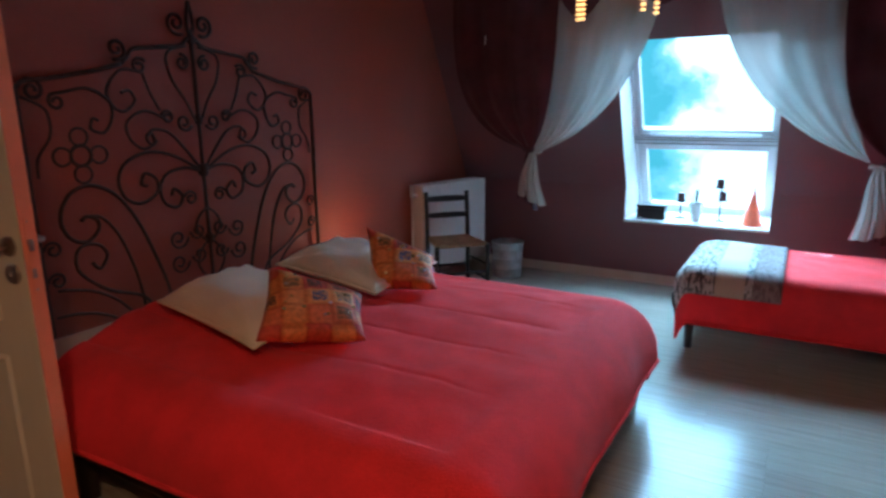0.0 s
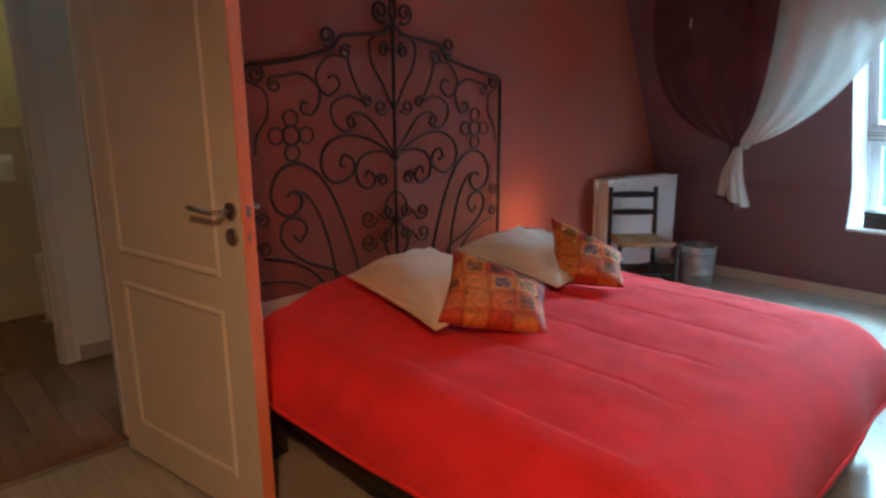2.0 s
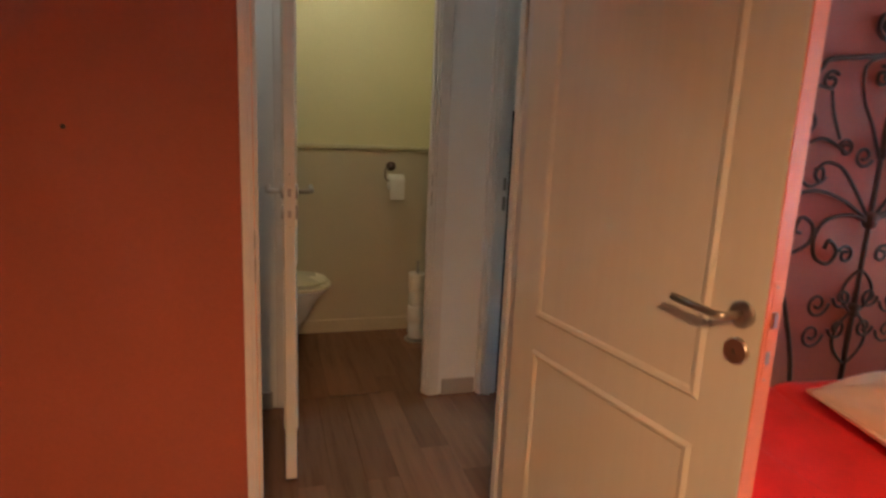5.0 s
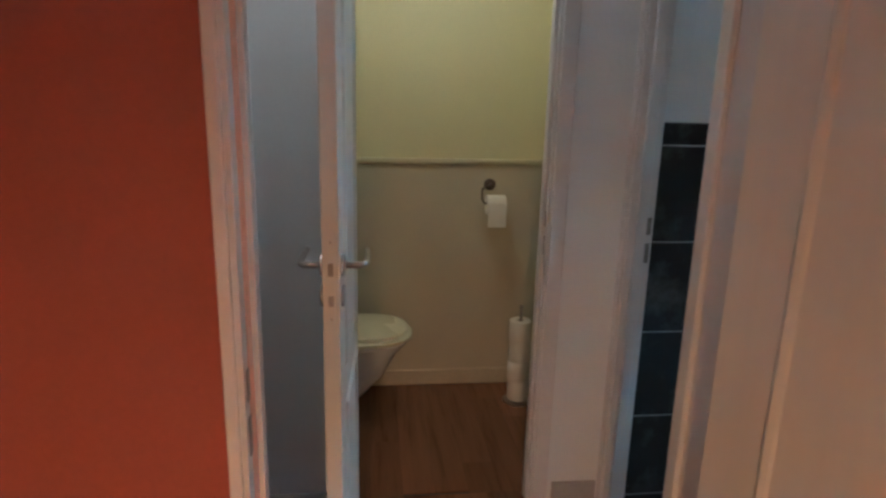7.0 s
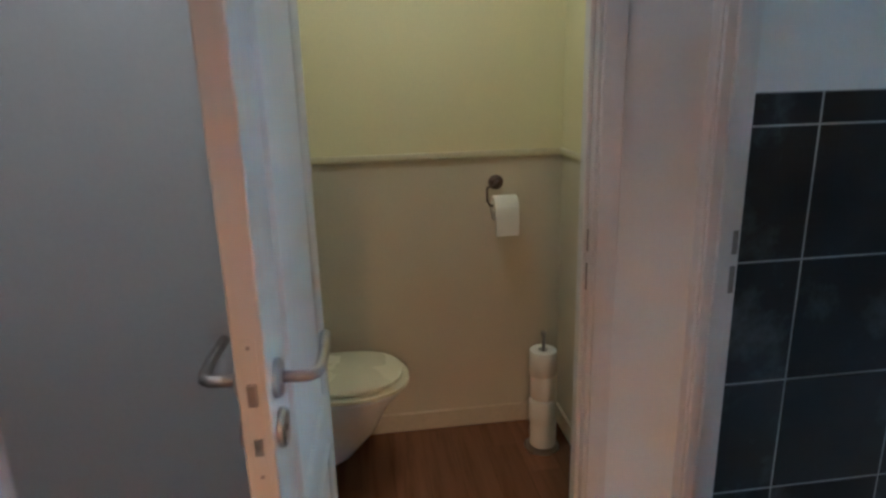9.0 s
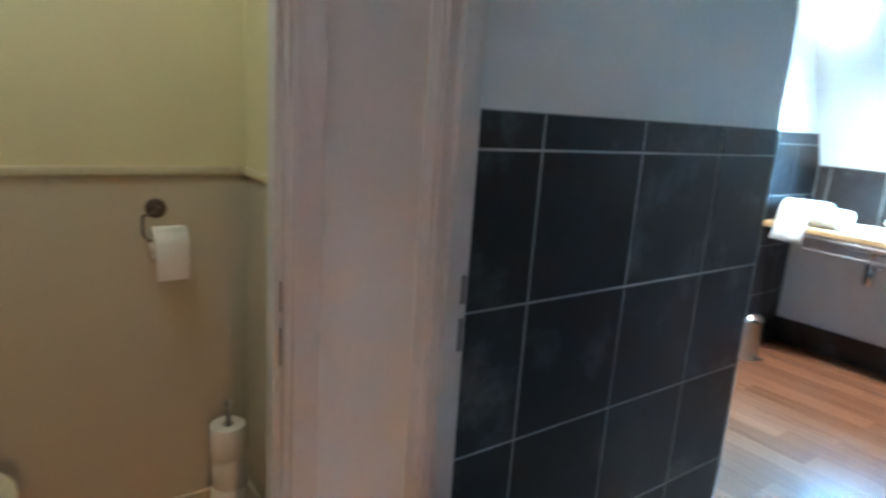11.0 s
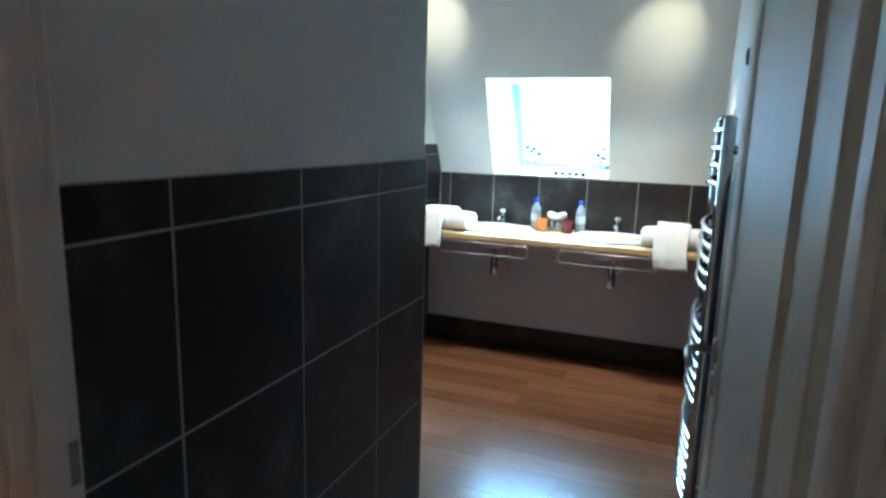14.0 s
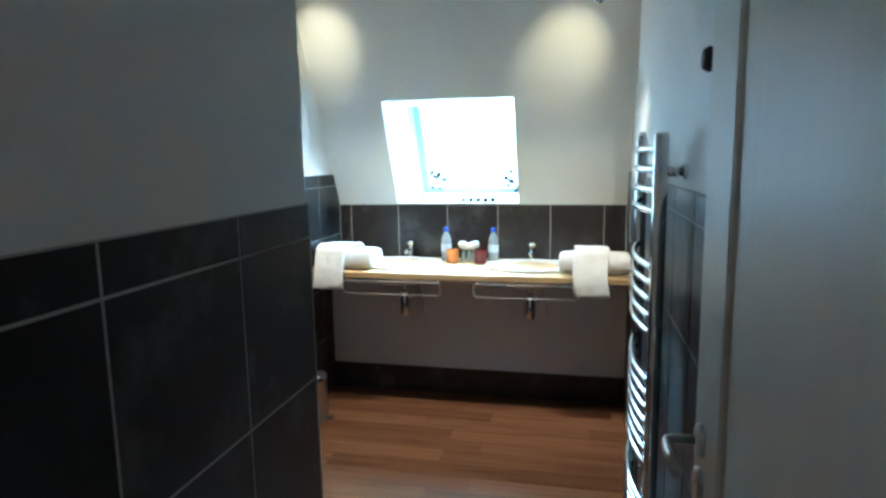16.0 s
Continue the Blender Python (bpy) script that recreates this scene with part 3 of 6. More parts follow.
# ---- door frames ----
def door_frame(name, along, a, b, f0, f1, label, casing=0.05, proud=0.012):
    """Lining through a wall and a casing on both faces. along: the axis of the opening's width; f0, f1: the wall's faces."""
    top = thing(name, (0, 0, 0), label, "door frame", kind="structure")

    def bx(bm, w0, w1, d0, d1, z0, z1, bev=0.004):
        lo, hi = ((d0, w0, z0), (d1, w1, z1)) if along == "y" else ((w0, d0, z0), (w1, d1, z1))
        box(bm, lo, hi, bev)

    t = 0.022
    for nm, w0, w1, z0, z1 in (("jamb", a, a + t, 0, DOOR_H - t), ("jamb", b - t, b, 0, DOOR_H - t), ("head_lining", a, b, DOOR_H - t, DOOR_H)):
        bm = B()
        bx(bm, w0, w1, f0 - 0.002, f1 + 0.002, z0, z1, 0.002)
        part(nm, bm, TRIM_WHITE, top)
    mid = (f0 + f1) / 2 - 0.03 * (name == "door_frame_1")
    for nm, w0, w1 in (("stop_bead", a + t, a + t + 0.012), ("stop_bead", b - t - 0.012, b - t)):
        bm = B()
        bx(bm, w0, w1, mid - 0.018, mid + 0.018, 0, DOOR_H - t, 0.002)
        part(nm, bm, TRIM_WHITE, top)
    for d0, d1 in ((f0 - proud, f0), (f1, f1 + proud)):
        for w0, w1, z0, z1 in ((a - casing + 0.012, a + 0.012, 0, DOOR_H + casing), (b - 0.012, b + casing - 0.012, 0, DOOR_H + casing), (a + 0.012, b - 0.012, DOOR_H - 0.012, DOOR_H + casing)):
            bm = B()
            bx(bm, w0, w1, d0, d1, z0, z1)
            part("casing", bm, TRIM_WHITE, top)
    return top


def strike(frame_top, lo, hi):
    bm = B()
    box(bm, lo, hi, 0.001)
    part("strike_plate", bm, STRIKE, frame_top, "dull steel strike plate")


fr = door_frame("door_frame_1", "y", DOOR_A, DOOR_B, -0.164, XW, "white painted frame of the bedroom doorway", 0.022)
for z0, z1 in ((1.00, 1.055), (0.90, 0.97)):
    strike(fr, (-0.078, DOOR_A + 0.022, z0), (-0.060, DOOR_A + 0.0245, z1))
# warm light on the jamb, drawn as a thin salmon strip
for y0, y1 in ((DOOR_A + 0.022, DOOR_A + 0.0235),):
    bm = B()
    box(bm, (-0.140, y0, 0), (-0.082, y1, DOOR_H - 0.022))
    part("warm_lit_strip", bm, surface("salmon_warm_light", (0.82, 0.44, 0.28), 0.5), fr, "salmon-orange strip standing for warm light on the frame")
fr = door_frame("door_frame_2", "y", WC_A, WC_B, -1.194, HALL_W, "white painted frame of the toilet doorway", 0.055)
for z0, z1 in ((1.075, 1.13), (0.975, 1.045)):
    strike(fr, (-1.148, WC_B - 0.0245, z0), (-1.132, WC_B - 0.022, z1))
fr = door_frame("door_frame_3", "x", BD_A, BD_B, BATH_S0, BATH_S1, "white painted frame of the bathroom doorway", 0.045)
for z0, z1 in ((1.06, 1.12), (0.96, 1.03)):
    strike(fr, (BD_A + 0.022, 2.315, z0), (BD_A + 0.0245, 2.334, z1))


# ---- doors ----
def moulding(bm, w0, w1, z0, z1, d, wide=0.05):
    """A raised rectangular moulding round a sunk panel, on the face at depth d (sign: the side it looks to)."""
    s = 1 if d > 0 else -1
    prof = [(0.0, 0.0), (0.010, 0.007), (0.020, 0.004), (0.034, -0.007), (wide, -0.002)]
    rings = []
    for k, (ins, out) in enumerate(prof):
        y = d + s * out
        rings.append([bm.verts.new(p) for p in ((w0 + ins, y, z0 + ins), (w1 - ins, y, z0 + ins), (w1 - ins, y, z1 - ins), (w0 + ins, y, z1 - ins))])
    for a, b in zip(rings, rings[1:]):
        for k in range(4):
            bm.faces.new((a[k], a[(k + 1) % 4], b[(k + 1) % 4], b[k]))
    bm.faces.new(rings[-1])


def door_leaf(name, width, m, label, flip=False, thick=0.04, lever_z=1.05, back_reach=1.0, edge=None, stile=0.12, backset=0.045):
    """A moulded two-panel leaf, hinged at its own origin, with the width along its x; each face has its mouldings, lever and key rose."""
    top = thing(name, m.translation, label, "door", kind="structure")
    h = DOOR_H - 0.03
    bm = B()
    box(bm, (0, -thick / 2, 0.012), (width, thick / 2, h), 0.003)
    for v in bm.verts:
        v.co = m @ v.co
    part("leaf_body", bm, DOOR_WHITE, top)
    if edge is not None:
        bm = B()
        box(bm, (width, -thick / 2, 0.012), (width + 0.003, thick / 2 + 0.003, h), 0.001)
        box(bm, (0.0, thick / 2, 0.012), (width, thick / 2 + 0.002, h), 0.0005)
        for v in bm.verts:
            v.co = m @ v.co
        part("painted_edge", bm, edge, top, "salmon-orange painted edge and bedroom face")
    for side in (1, -1):
        for z0, z1 in ((0.15, 0.72), (0.82, h - 0.13)):
            bm = B()
            moulding(bm, 0.12, width - stile, z0, z1, side * thick / 2)
            for v in bm.verts:
                v.co = m @ v.co
            part("panel_moulding", bm, DOOR_WHITE, top)
        x = width - backset
        y = side * thick / 2
        turn = m @ Matrix.Translation((x, y, lever_z)) @ Matrix.Rotation(-side * math.pi / 2, 4, "X")
        bm = B()
        lathe(bm, [(0, 0), (0.027, 0), (0.027, 0.006), (0.024, 0.009), (0.012, 0.011), (0, 0.011)], n=24, m=turn)
        rose = part("rose", bm, STEEL, top, "brushed steel handle rose", "edges")
        bm = B()
        k = side * (1.0 if side > 0 else back_reach)
        pts = [(x, y, lever_z), (x, y + k * 0.045, lever_z), (x - 0.006, y + k * 0.054, lever_z), (x - 0.02, y + k * 0.058, lever_z), (x - 0.07, y + k * 0.059, lever_z + 0.003), (x - 0.125, y + k * 0.056, lever_z + 0.006)]
        tube(bm, [m @ Vector(p) for p in pts], 0.0082, 10)
        part("lever", bm, STEEL, rose, "brushed steel lever handle", True)
        bm = B()
        turn = m @ Matrix.Translation((x, y, lever_z - 0.075)) @ Matrix.Rotation(-side * math.pi / 2, 4, "X")
        lathe(bm, [(0, 0), (0.027, 0), (0.027, 0.006), (0.024, 0.009), (0.006, 0.009), (0.006, 0.004), (0, 0.004)], n=24, m=turn)
        part("key_rose", bm, STEEL, top, "brushed steel keyhole rose", "edges")
    bm = B()
    e = 0.003 if edge is not None else 0.0
    box(bm, (width - 0.0005, -0.010, lever_z - 0.13), (width + 0.0012 + e, 0.010, lever_z + 0.075), 0.0005)
    for v in bm.verts:
        v.co = m @ v.co
    plate = part("lock_plate", bm, edge or DOOR_WHITE, top, "lock plate painted over in the edge")
    for nm, z0, z1, out in (("latch_bolt", -0.014, 0.016, 0.007), ("dead_bolt", -0.088, -0.062, 0.002), ("screw", 0.062, 0.067, 0.002), ("screw", -0.122, -0.117, 0.002)):
        bm = B()
        w = 0.0025 if nm == "screw" else 0.006
        box(bm, (width, -w, lever_z + z0), (width + e + out, w, lever_z + z1), 0.0008)
        for v in bm.verts:
            v.co = m @ v.co
        part(nm, bm, STEEL, plate, "steel bolt of the lock" if w > 0.003 else "")
    for z in (0.22, 1.0, 1.80):
        bm = B()
        tube(bm, [m @ Vector((-0.006, thick / 2 * (-1 if flip else 1), z - 0.04)), m @ Vector((-0.006, thick / 2 * (-1 if flip else 1), z + 0.04))], 0.007, 8)
        part("hinge", bm, STEEL, top, "steel hinge knuckle", True)
    return top


door_leaf("door_1", 0.84, pose(-0.008, 1.972, 0, 0, 0, 10.1), "open white moulded two-panel door with orange edge and steel lever", lever_z=1.035, edge=DOOR_ORANGE)
door_leaf("door_2", 0.63, pose(-1.105, WC_A + 0.024, 0, 0, 0, -2.3), "open white moulded toilet door with steel lever", True, lever_z=1.11)
door_leaf("door_3", 0.90, pose(BD_B - 0.017, BATH_S1 + 0.022, 0, 0, 0, 90.4), "white moulded bathroom door standing open against the wall", lever_z=1.08, back_reach=0.6, stile=0.185, backset=0.06)


# ---- windows ----
def sash(top, x0, x1, s0, s1, to_world, wide=0.05, deep=0.05, mat=None):
    for nm, a, b, c, d in (("stile", x0, x0 + wide, s0, s1), ("stile", x1 - wide, x1, s0, s1), ("rail", x0 + wide, x1 - wide, s0, s0 + wide), ("rail", x0 + wide, x1 - wide, s1 - wide, s1)):
        bm = B()
        box(bm, (a, -deep / 2, c), (b, deep / 2, d), 0.006)
        for v in bm.verts:
            v.co = to_world @ v.co
        part(nm, bm, mat or FRAME_DIMMED, top)
    bm = B()
    box(bm, (x0 + wide - 0.004, -0.003, s0 + wide - 0.004), (x1 - wide + 0.004, 0.003, s1 - wide + 0.004))
    for v in bm.verts:
        v.co = to_world @ v.co
    pane = part("pane", bm, GLASS, top, "clear window pane")
    pane.visible_shadow = False


tilt = math.degrees(math.atan(0.55))
wm = pose(0, 6.44, 1.13, tilt, 0, 0)   # window plane: local z runs up the slope, y outward
win = thing("window_1", (1.88, 6.44, 1.13), "tall white roof window with an opening top sash above a fixed pane", "window", kind="structure")
sash(win, 1.39, 2.385, 0.04, 0.98, wm, 0.045, 0.06)
sash(win, 1.39, 2.385, -0.70, -0.03, wm, 0.065, 0.06)
bm = B()
box(bm, (1.375, -0.055, -0.03), (2.39, 0.02, 0.04), 0.008)
for v in bm.verts:
    v.co = wm @ v.co
part("transom", bm, FRAME_DIMMED, win)
# dark strips stand for the shaded grooves between transom and sashes
for z in (-0.022, 0.012, 0.034):
    bm = B()
    box(bm, (1.38, -0.060, z - 0.0025), (2.385, -0.054, z + 0.0025), 0.001)
    for v in bm.verts:
        v.co = wm @ v.co
    part("groove_shade", bm, BRONZE, win, "dark strip for the shaded groove between the sashes")
bm = B()
tube(bm, [wm @ Vector((1.50, -0.075, 0.075)), wm @ Vector((2.28, -0.075, 0.075))], 0.008, 8)
part("opening_bar", bm, SILL_WHITE, win, "white opening bar across the sash", True)
for xa, xb in ((WX0 + 0.003, 1.39), (2.385, WX1 - 0.003)):
    bm = B()
    box(bm, (xa, -0.02, -0.72), (xb, 0.06, 0.97), 0.003)
    for v in bm.verts:
        v.co = wm @ v.co
    part("frame_side", bm, SILL_WHITE, win)
bm = B()
box(bm, (WX0 - 0.0, FACADE - 0.02, WZ0 - 0.002), (WX1 + 0.0, FACADE + DEEP + 0.1, WZ0 + 0.018), 0.006)
part("window_sill", bm, SILL_WHITE, win, "wide white painted window sill")

wb = pose(0, 6.62, 1.32, math.degrees(math.atan(BL)), 0, 0)
win2 = thing("window_2", (-1.28, 6.62, 1.32), "white roof window with round stickers on the pane", "window", kind="structure")
sash(win2, BWX0 + 0.035, BWX1 + 0.10, -0.11, 0.80, wb, 0.045, 0.07)
sash(win2, BWX0 + 0.08, BWX1 + 0.055, -0.03, 0.745, wb @ Matrix.Translation((0, -0.01, 0)), 0.05, 0.05, SASH_DIMMED)
bm = B()
box(bm, (BWX0 + 0.002, FACADE - 0.012, BK), (BWX1 - 0.002, FACADE + BD + 0.02, BK + 0.012), 0.004)
part("window_sill", bm, SILL_WHITE, win2)
for k in range(5):
    bm = B()
    box(bm, (-1.27 + k * 0.048, FACADE + 0.02, BK + 0.010), (-1.235 + k * 0.048, FACADE + 0.036, BK + 0.040), 0.002)
    part("vent_slot", bm, STICKER, win2, "dark ventilation slot at the foot of the window")
rng = random.Random(4)
for k in range(22):
    sx = (-1.56 + abs(rng.gauss(0, 0.06)) if k % 2 else -0.90 - abs(rng.gauss(0, 0.07)))
    sz = -0.01 + abs(rng.gauss(0, 0.12))
    r = rng.uniform(0.012, 0.020)
    bm = B()
    tube(bm, [wb @ Vector((sx, -0.034, sz)), wb @ Vector((sx, -0.038, sz))], r, 14)
    part("sticker", bm, STICKER, win2, "dark round window sticker")

bm = B()
box(bm, (-14, 14, -3), (14, 14.1, 7.5))
tagged(part("backdrop", bm, GARDEN, None, "bright hazy sky and trees beyond the windows"), kind="structure")

# ---- bedroom ----
MIDY = 3.355   # the headboard's middle


def spiral(cy, cz, r, start, turns, way=1, r_end=0.012, n=26):
    """A scroll in the headboard's plane: from radius r inwards, from the angle start (degrees)."""
    out = []
    for i in range(n + 1):
        f = i / n
        a = radians(start) + way * f * turns * 2 * math.pi
        rad = r + (r_end - r) * f ** 0.8
        out.append((cy + rad * math.cos(a), cz + rad * math.sin(a)))
    return out


def bend(p, q, bow, n=10):
    """A bowed bar from p to q."""
    (a, b), (c, d) = p, q
    return [(a + (c - a) * t - (d - b) * bow * 4 * t * (1 - t), b + (d - b) * t + (c - a) * bow * 4 * t * (1 - t)) for t in [i / n for i in range(n + 1)]]


def flowing(pts, n=6):
    """A smooth curve through a few points."""
    P = [Vector((*p, 0)) for p in pts]
    P = [2 * P[0] - P[1]] + P + [2 * P[-1] - P[-2]]
    out = []
    for a, b, c, d in zip(P, P[1:], P[2:], P[3:]):
        for i in range(n):
            t = i / n
            q = 0.5 * (2 * b + (c - a) * t + (2 * a - 5 * b + 4 * c - d) * t * t + (3 * b - a - 3 * c + d) * t ** 3)
            out.append((q.x, q.y))
    return out + [tuple(pts[-1])]


def headboard():
    top = thing("headboard", (-0.02, MIDY, 0.0), "tall rust-brown wrought-iron headboard of scrolls against the red wall", "headboard")
    X = -0.018

    def bar(name, pts, r, sides=(1, -1)):
        for s in sides:
            bm = B()
            tube(bm, [(X, MIDY + s * u, z) for u, z in pts], r * 0.86, 8)
            part(name, bm, RUSTED, top, smooth=True)

    bar("post", [(0.805, 0.0), (0.805, 0.6), (0.805, 1.47)], 0.012)
    bar("stem", [(0, 0.30), (0, 1.0), (0, 1.74)], 0.011, (1,))
    bar("cross_rail", [(-0.805, 0.34), (0.805, 0.34)], 0.010, (1,))
    bar("top_rail", flowing([(0.805, 1.46), (0.77, 1.488), (0.70, 1.497), (0.525, 1.530), (0.37, 1.570)]), 0.011)
    bar("top_rail", flowing([(0.37, 1.570), (0.335, 1.605), (0.305, 1.636), (0.20, 1.650), (0.07, 1.667), (0.02, 1.705)]), 0.011)
    bar("rail_scroll", spiral(0.385, 1.632, 0.048, -70, 1.4, -1), 0.009)
    bar("rail_scroll", spiral(0.285, 1.565, 0.038, 140, 1.3, -1), 0.0085)
    bar("corner_scroll", spiral(0.745, 1.455, 0.045, 60, 1.4, 1), 0.009)
    bar("finial_scroll", spiral(0.075, 1.768, 0.056, -120, 1.5, 1), 0.010)
    bar("finial_leaf", [(0, 1.70), (0.018, 1.76), (0.012, 1.82), (0, 1.87)], 0.010)
    # the lyre under the peak
    bar("lyre", flowing([(0.035, 1.668), (0.12, 1.645), (0.147, 1.60), (0.125, 1.51), (0.065, 1.42), (0.010, 1.31)]), 0.0075)
    bar("lyre_scroll", spiral(0.062, 1.592, 0.038, 80, 1.4, 1), 0.008)
    # scrolls that hang from the rail's step
    bar("hanging_scroll", flowing([(0.275, 1.540), (0.375, 1.545), (0.448, 1.464), (0.428, 1.394), (0.378, 1.372), (0.325, 1.415), (0.345, 1.460), (0.385, 1.450)]), 0.0075)
    bar("hanging_stalk", flowing([(0.275, 1.540), (0.250, 1.460), (0.205, 1.373)]), 0.007)
    bar("small_scroll", spiral(0.170, 1.343, 0.034, 0, 1.4, 1), 0.0075)
    bar("small_scroll", spiral(0.082, 1.318, 0.044, 200, 1.3, 1), 0.0075)
    bar("upper_scroll", flowing([(0.170, 1.330), (0.280, 1.373), (0.372, 1.328), (0.368, 1.254), (0.310, 1.207), (0.255, 1.228), (0.258, 1.270), (0.290, 1.265)]), 0.0075)
    # the fan that springs from the middle knot
    bar("fan_scroll", flowing([(0.010, 1.090), (0.098, 1.200), (0.172, 1.273), (0.248, 1.290), (0.288, 1.252), (0.262, 1.221), (0.238, 1.240)]), 0.0078)
    bar("big_scroll", flowing([(0.010, 1.085), (0.160, 1.165), (0.292, 1.191), (0.403, 1.151), (0.445, 1.078), (0.423, 1.000), (0.353, 0.966), (0.268, 1.002), (0.262, 1.065), (0.315, 1.097), (0.338, 1.052), (0.312, 1.040)]), 0.0088)
    bar("lower_scroll", flowing([(0.010, 1.080), (0.100, 1.105), (0.203, 1.085), (0.246, 1.024), (0.231, 0.951), (0.165, 0.924), (0.133, 0.970), (0.175, 1.011), (0.192, 0.980)]), 0.0085)
    bar("lower_scroll", spiral(0.088, 0.955, 0.038, 20, 1.3, 1) , 0.0075)
    bar("side_scroll", spiral(0.660, 1.412, 0.034, 60, 1.2, -1)[::-1] + flowing([(0.625, 1.450), (0.530, 1.465), (0.443, 1.415), (0.440, 1.343), (0.480, 1.286), (0.535, 1.301), (0.525, 1.343), (0.500, 1.335)]), 0.008)
    bar("side_wave", flowing([(0.790, 1.430), (0.715, 1.390), (0.697, 1.343), (0.705, 1.275), (0.760, 1.195), (0.770, 1.120)]), 0.0065)
    # rosette between the side scrolls
    for s in (1, -1):
        bm = B()
        tube(bm, [(X, MIDY + s * 0.592 + 0.042 * math.cos(a), 1.196 + 0.042 * math.sin(a)) for a in [k * math.pi / 10 for k in range(20)]], 0.008, 6, closed=True)
        part("rosette_ring", bm, RUSTED, top, smooth=True)
        for k in range(4):
            a = k * math.pi / 2
            cy, cz = MIDY + s * 0.592 + 0.076 * math.cos(a), 1.196 + 0.076 * math.sin(a)
            bm = B()
            tube(bm, [(X, cy + 0.036 * math.cos(b), cz + 0.036 * math.sin(b)) for b in [j * math.pi / 8 for j in range(16)]], 0.0055, 6, closed=True)
            part("petal", bm, RUSTED, top, smooth=True)
    # the great crooks in the lower corners
    bar("crook", flowing([(0.245, 0.36), (0.258, 0.538), (0.322, 0.750), (0.386, 0.903), (0.466, 1.019), (0.563, 1.071), (0.645, 1.056), (0.697, 0.996), (0.710, 0.925), (0.678, 0.862), (0.615, 0.839), (0.563, 0.878), (0.560, 0.922), (0.600, 0.945), (0.630, 0.930)]), 0.0095)
    bar("crook", flowing([(0.375, 0.36), (0.400, 0.583), (0.435, 0.735), (0.480, 0.852), (0.540, 0.930), (0.590, 0.945)]), 0.008)
    bar("low_scroll", flowing([(0.340, 0.45), (0.393, 0.540), (0.550, 0.612), (0.660, 0.710), (0.670, 0.787), (0.633, 0.827), (0.568, 0.817), (0.538, 0.767), (0.575, 0.715), (0.607, 0.745)]), 0.0085)
    bar("low_stalk", bend((0.42, 0.42), (0.76, 0.66), 0.14), 0.007)
    bar("low_stalk", bend((0.45, 0.40), (0.78, 0.55), 0.12), 0.007)
    for z in (0.83, 0.70):
        bar("post_scroll", spiral(0.755, z, 0.038, 0, 1.3, 1), 0.007)
    # the heart round the stem
    bar("heart", bend((0.0, 0.90), (0.0, 0.72), 0.40, 12), 0.007)
    bar("heart", bend((0.0, 0.74), (0.0, 0.52), 0.36, 12), 0.007)
    for cz, w in ((0.770, 0.180), (0.650, 0.185)):
        bar("heart_scroll", spiral(w, cz, 0.056, 180, 1.4, 1), 0.0065)
        bar("heart_scroll", spiral(0.066, cz + 0.02, 0.044, 0, 1.3, -1), 0.007)
    for z, r in ((1.085, 0.028), (0.74, 0.024), (1.33, 0.018), (1.70, 0.02)):
        bm = B()
        lathe(bm, [(0, -1.3 * r), (0.7 * r, -r), (r, -0.3 * r), (0.75 * r, 0), (r, 0.3 * r), (0.7 * r, r), (0, 1.3 * r)], (X, MIDY, z), 12)
        part("collar", bm, RUSTED, top, smooth=True)
    return top


headboard()

BX1, BY0, BY1, BTOP = 2.10, 2.30, 4.13, 0.525


def draped(a, b, x0, x1, y0, y1, top, r, hem, seam=0.0, foot=True):
    """Where a point of a cloth spread at (a, b) comes to lie: flat on top, round over the edge, then hanging in soft folds."""
    dx = max(0.0, a - x1) if foot else 0.0
    if foot is None:
        dx = -max(0.0, x0 - a)
    dy = b - y1 if b > y1 else (b - y0 if b < y0 else 0.0)
    d = math.hypot(dx, dy)
    cx, cy = min(max(a, x0), x1), min(max(b, y0), y1)
    if d < 1e-6:
        edge = min(b - y0, y1 - b, (x1 - a) if foot else (a - x0 if foot is None else 9))
        puff = 0.02 * min(1.0, edge / 0.2)
        z = top + puff + 0.016 * noise.noise((a * 2.2, b * 2.6, 0.3)) + 0.006 * noise.noise((a * 9, b * 9, 1.3))
        if seam:
            ph = (b + 0.03 * math.sin(a * 2.3) - y0) / seam
            near = abs(ph - round(ph)) * seam
            fade = min(1.0, edge / 0.18)
            z += fade * (0.003 * math.sin(math.pi * min(1.0, near / (seam / 2)) / 2) - 0.0015)
            z -= fade * 0.0042 * math.exp(-(near / 0.011) ** 2) * (1 + 0.7 * noise.noise((a * 14, ph, 3.0)))
        return Vector((a, b, z))
    nx, ny = dx / d, dy / d
    arc = r * math.pi / 2
    if d < arc:
        t = d / r
        h, v = r * math.sin(t), r * (1 - math.cos(t))
    else:
        h, v = r, r + d - arc
    fold = 0.018 * min(1, max(0, (d - 0.1) / 0.15)) * noise.noise((a * 3.1 + 5, b * 3.1, 2.0))
    sway = 0.06 * max(0.0, d - arc)
    return Vector((cx + nx * (h + fold + sway), cy + ny * (h + fold + sway), top - min(v, top - 0.03)))


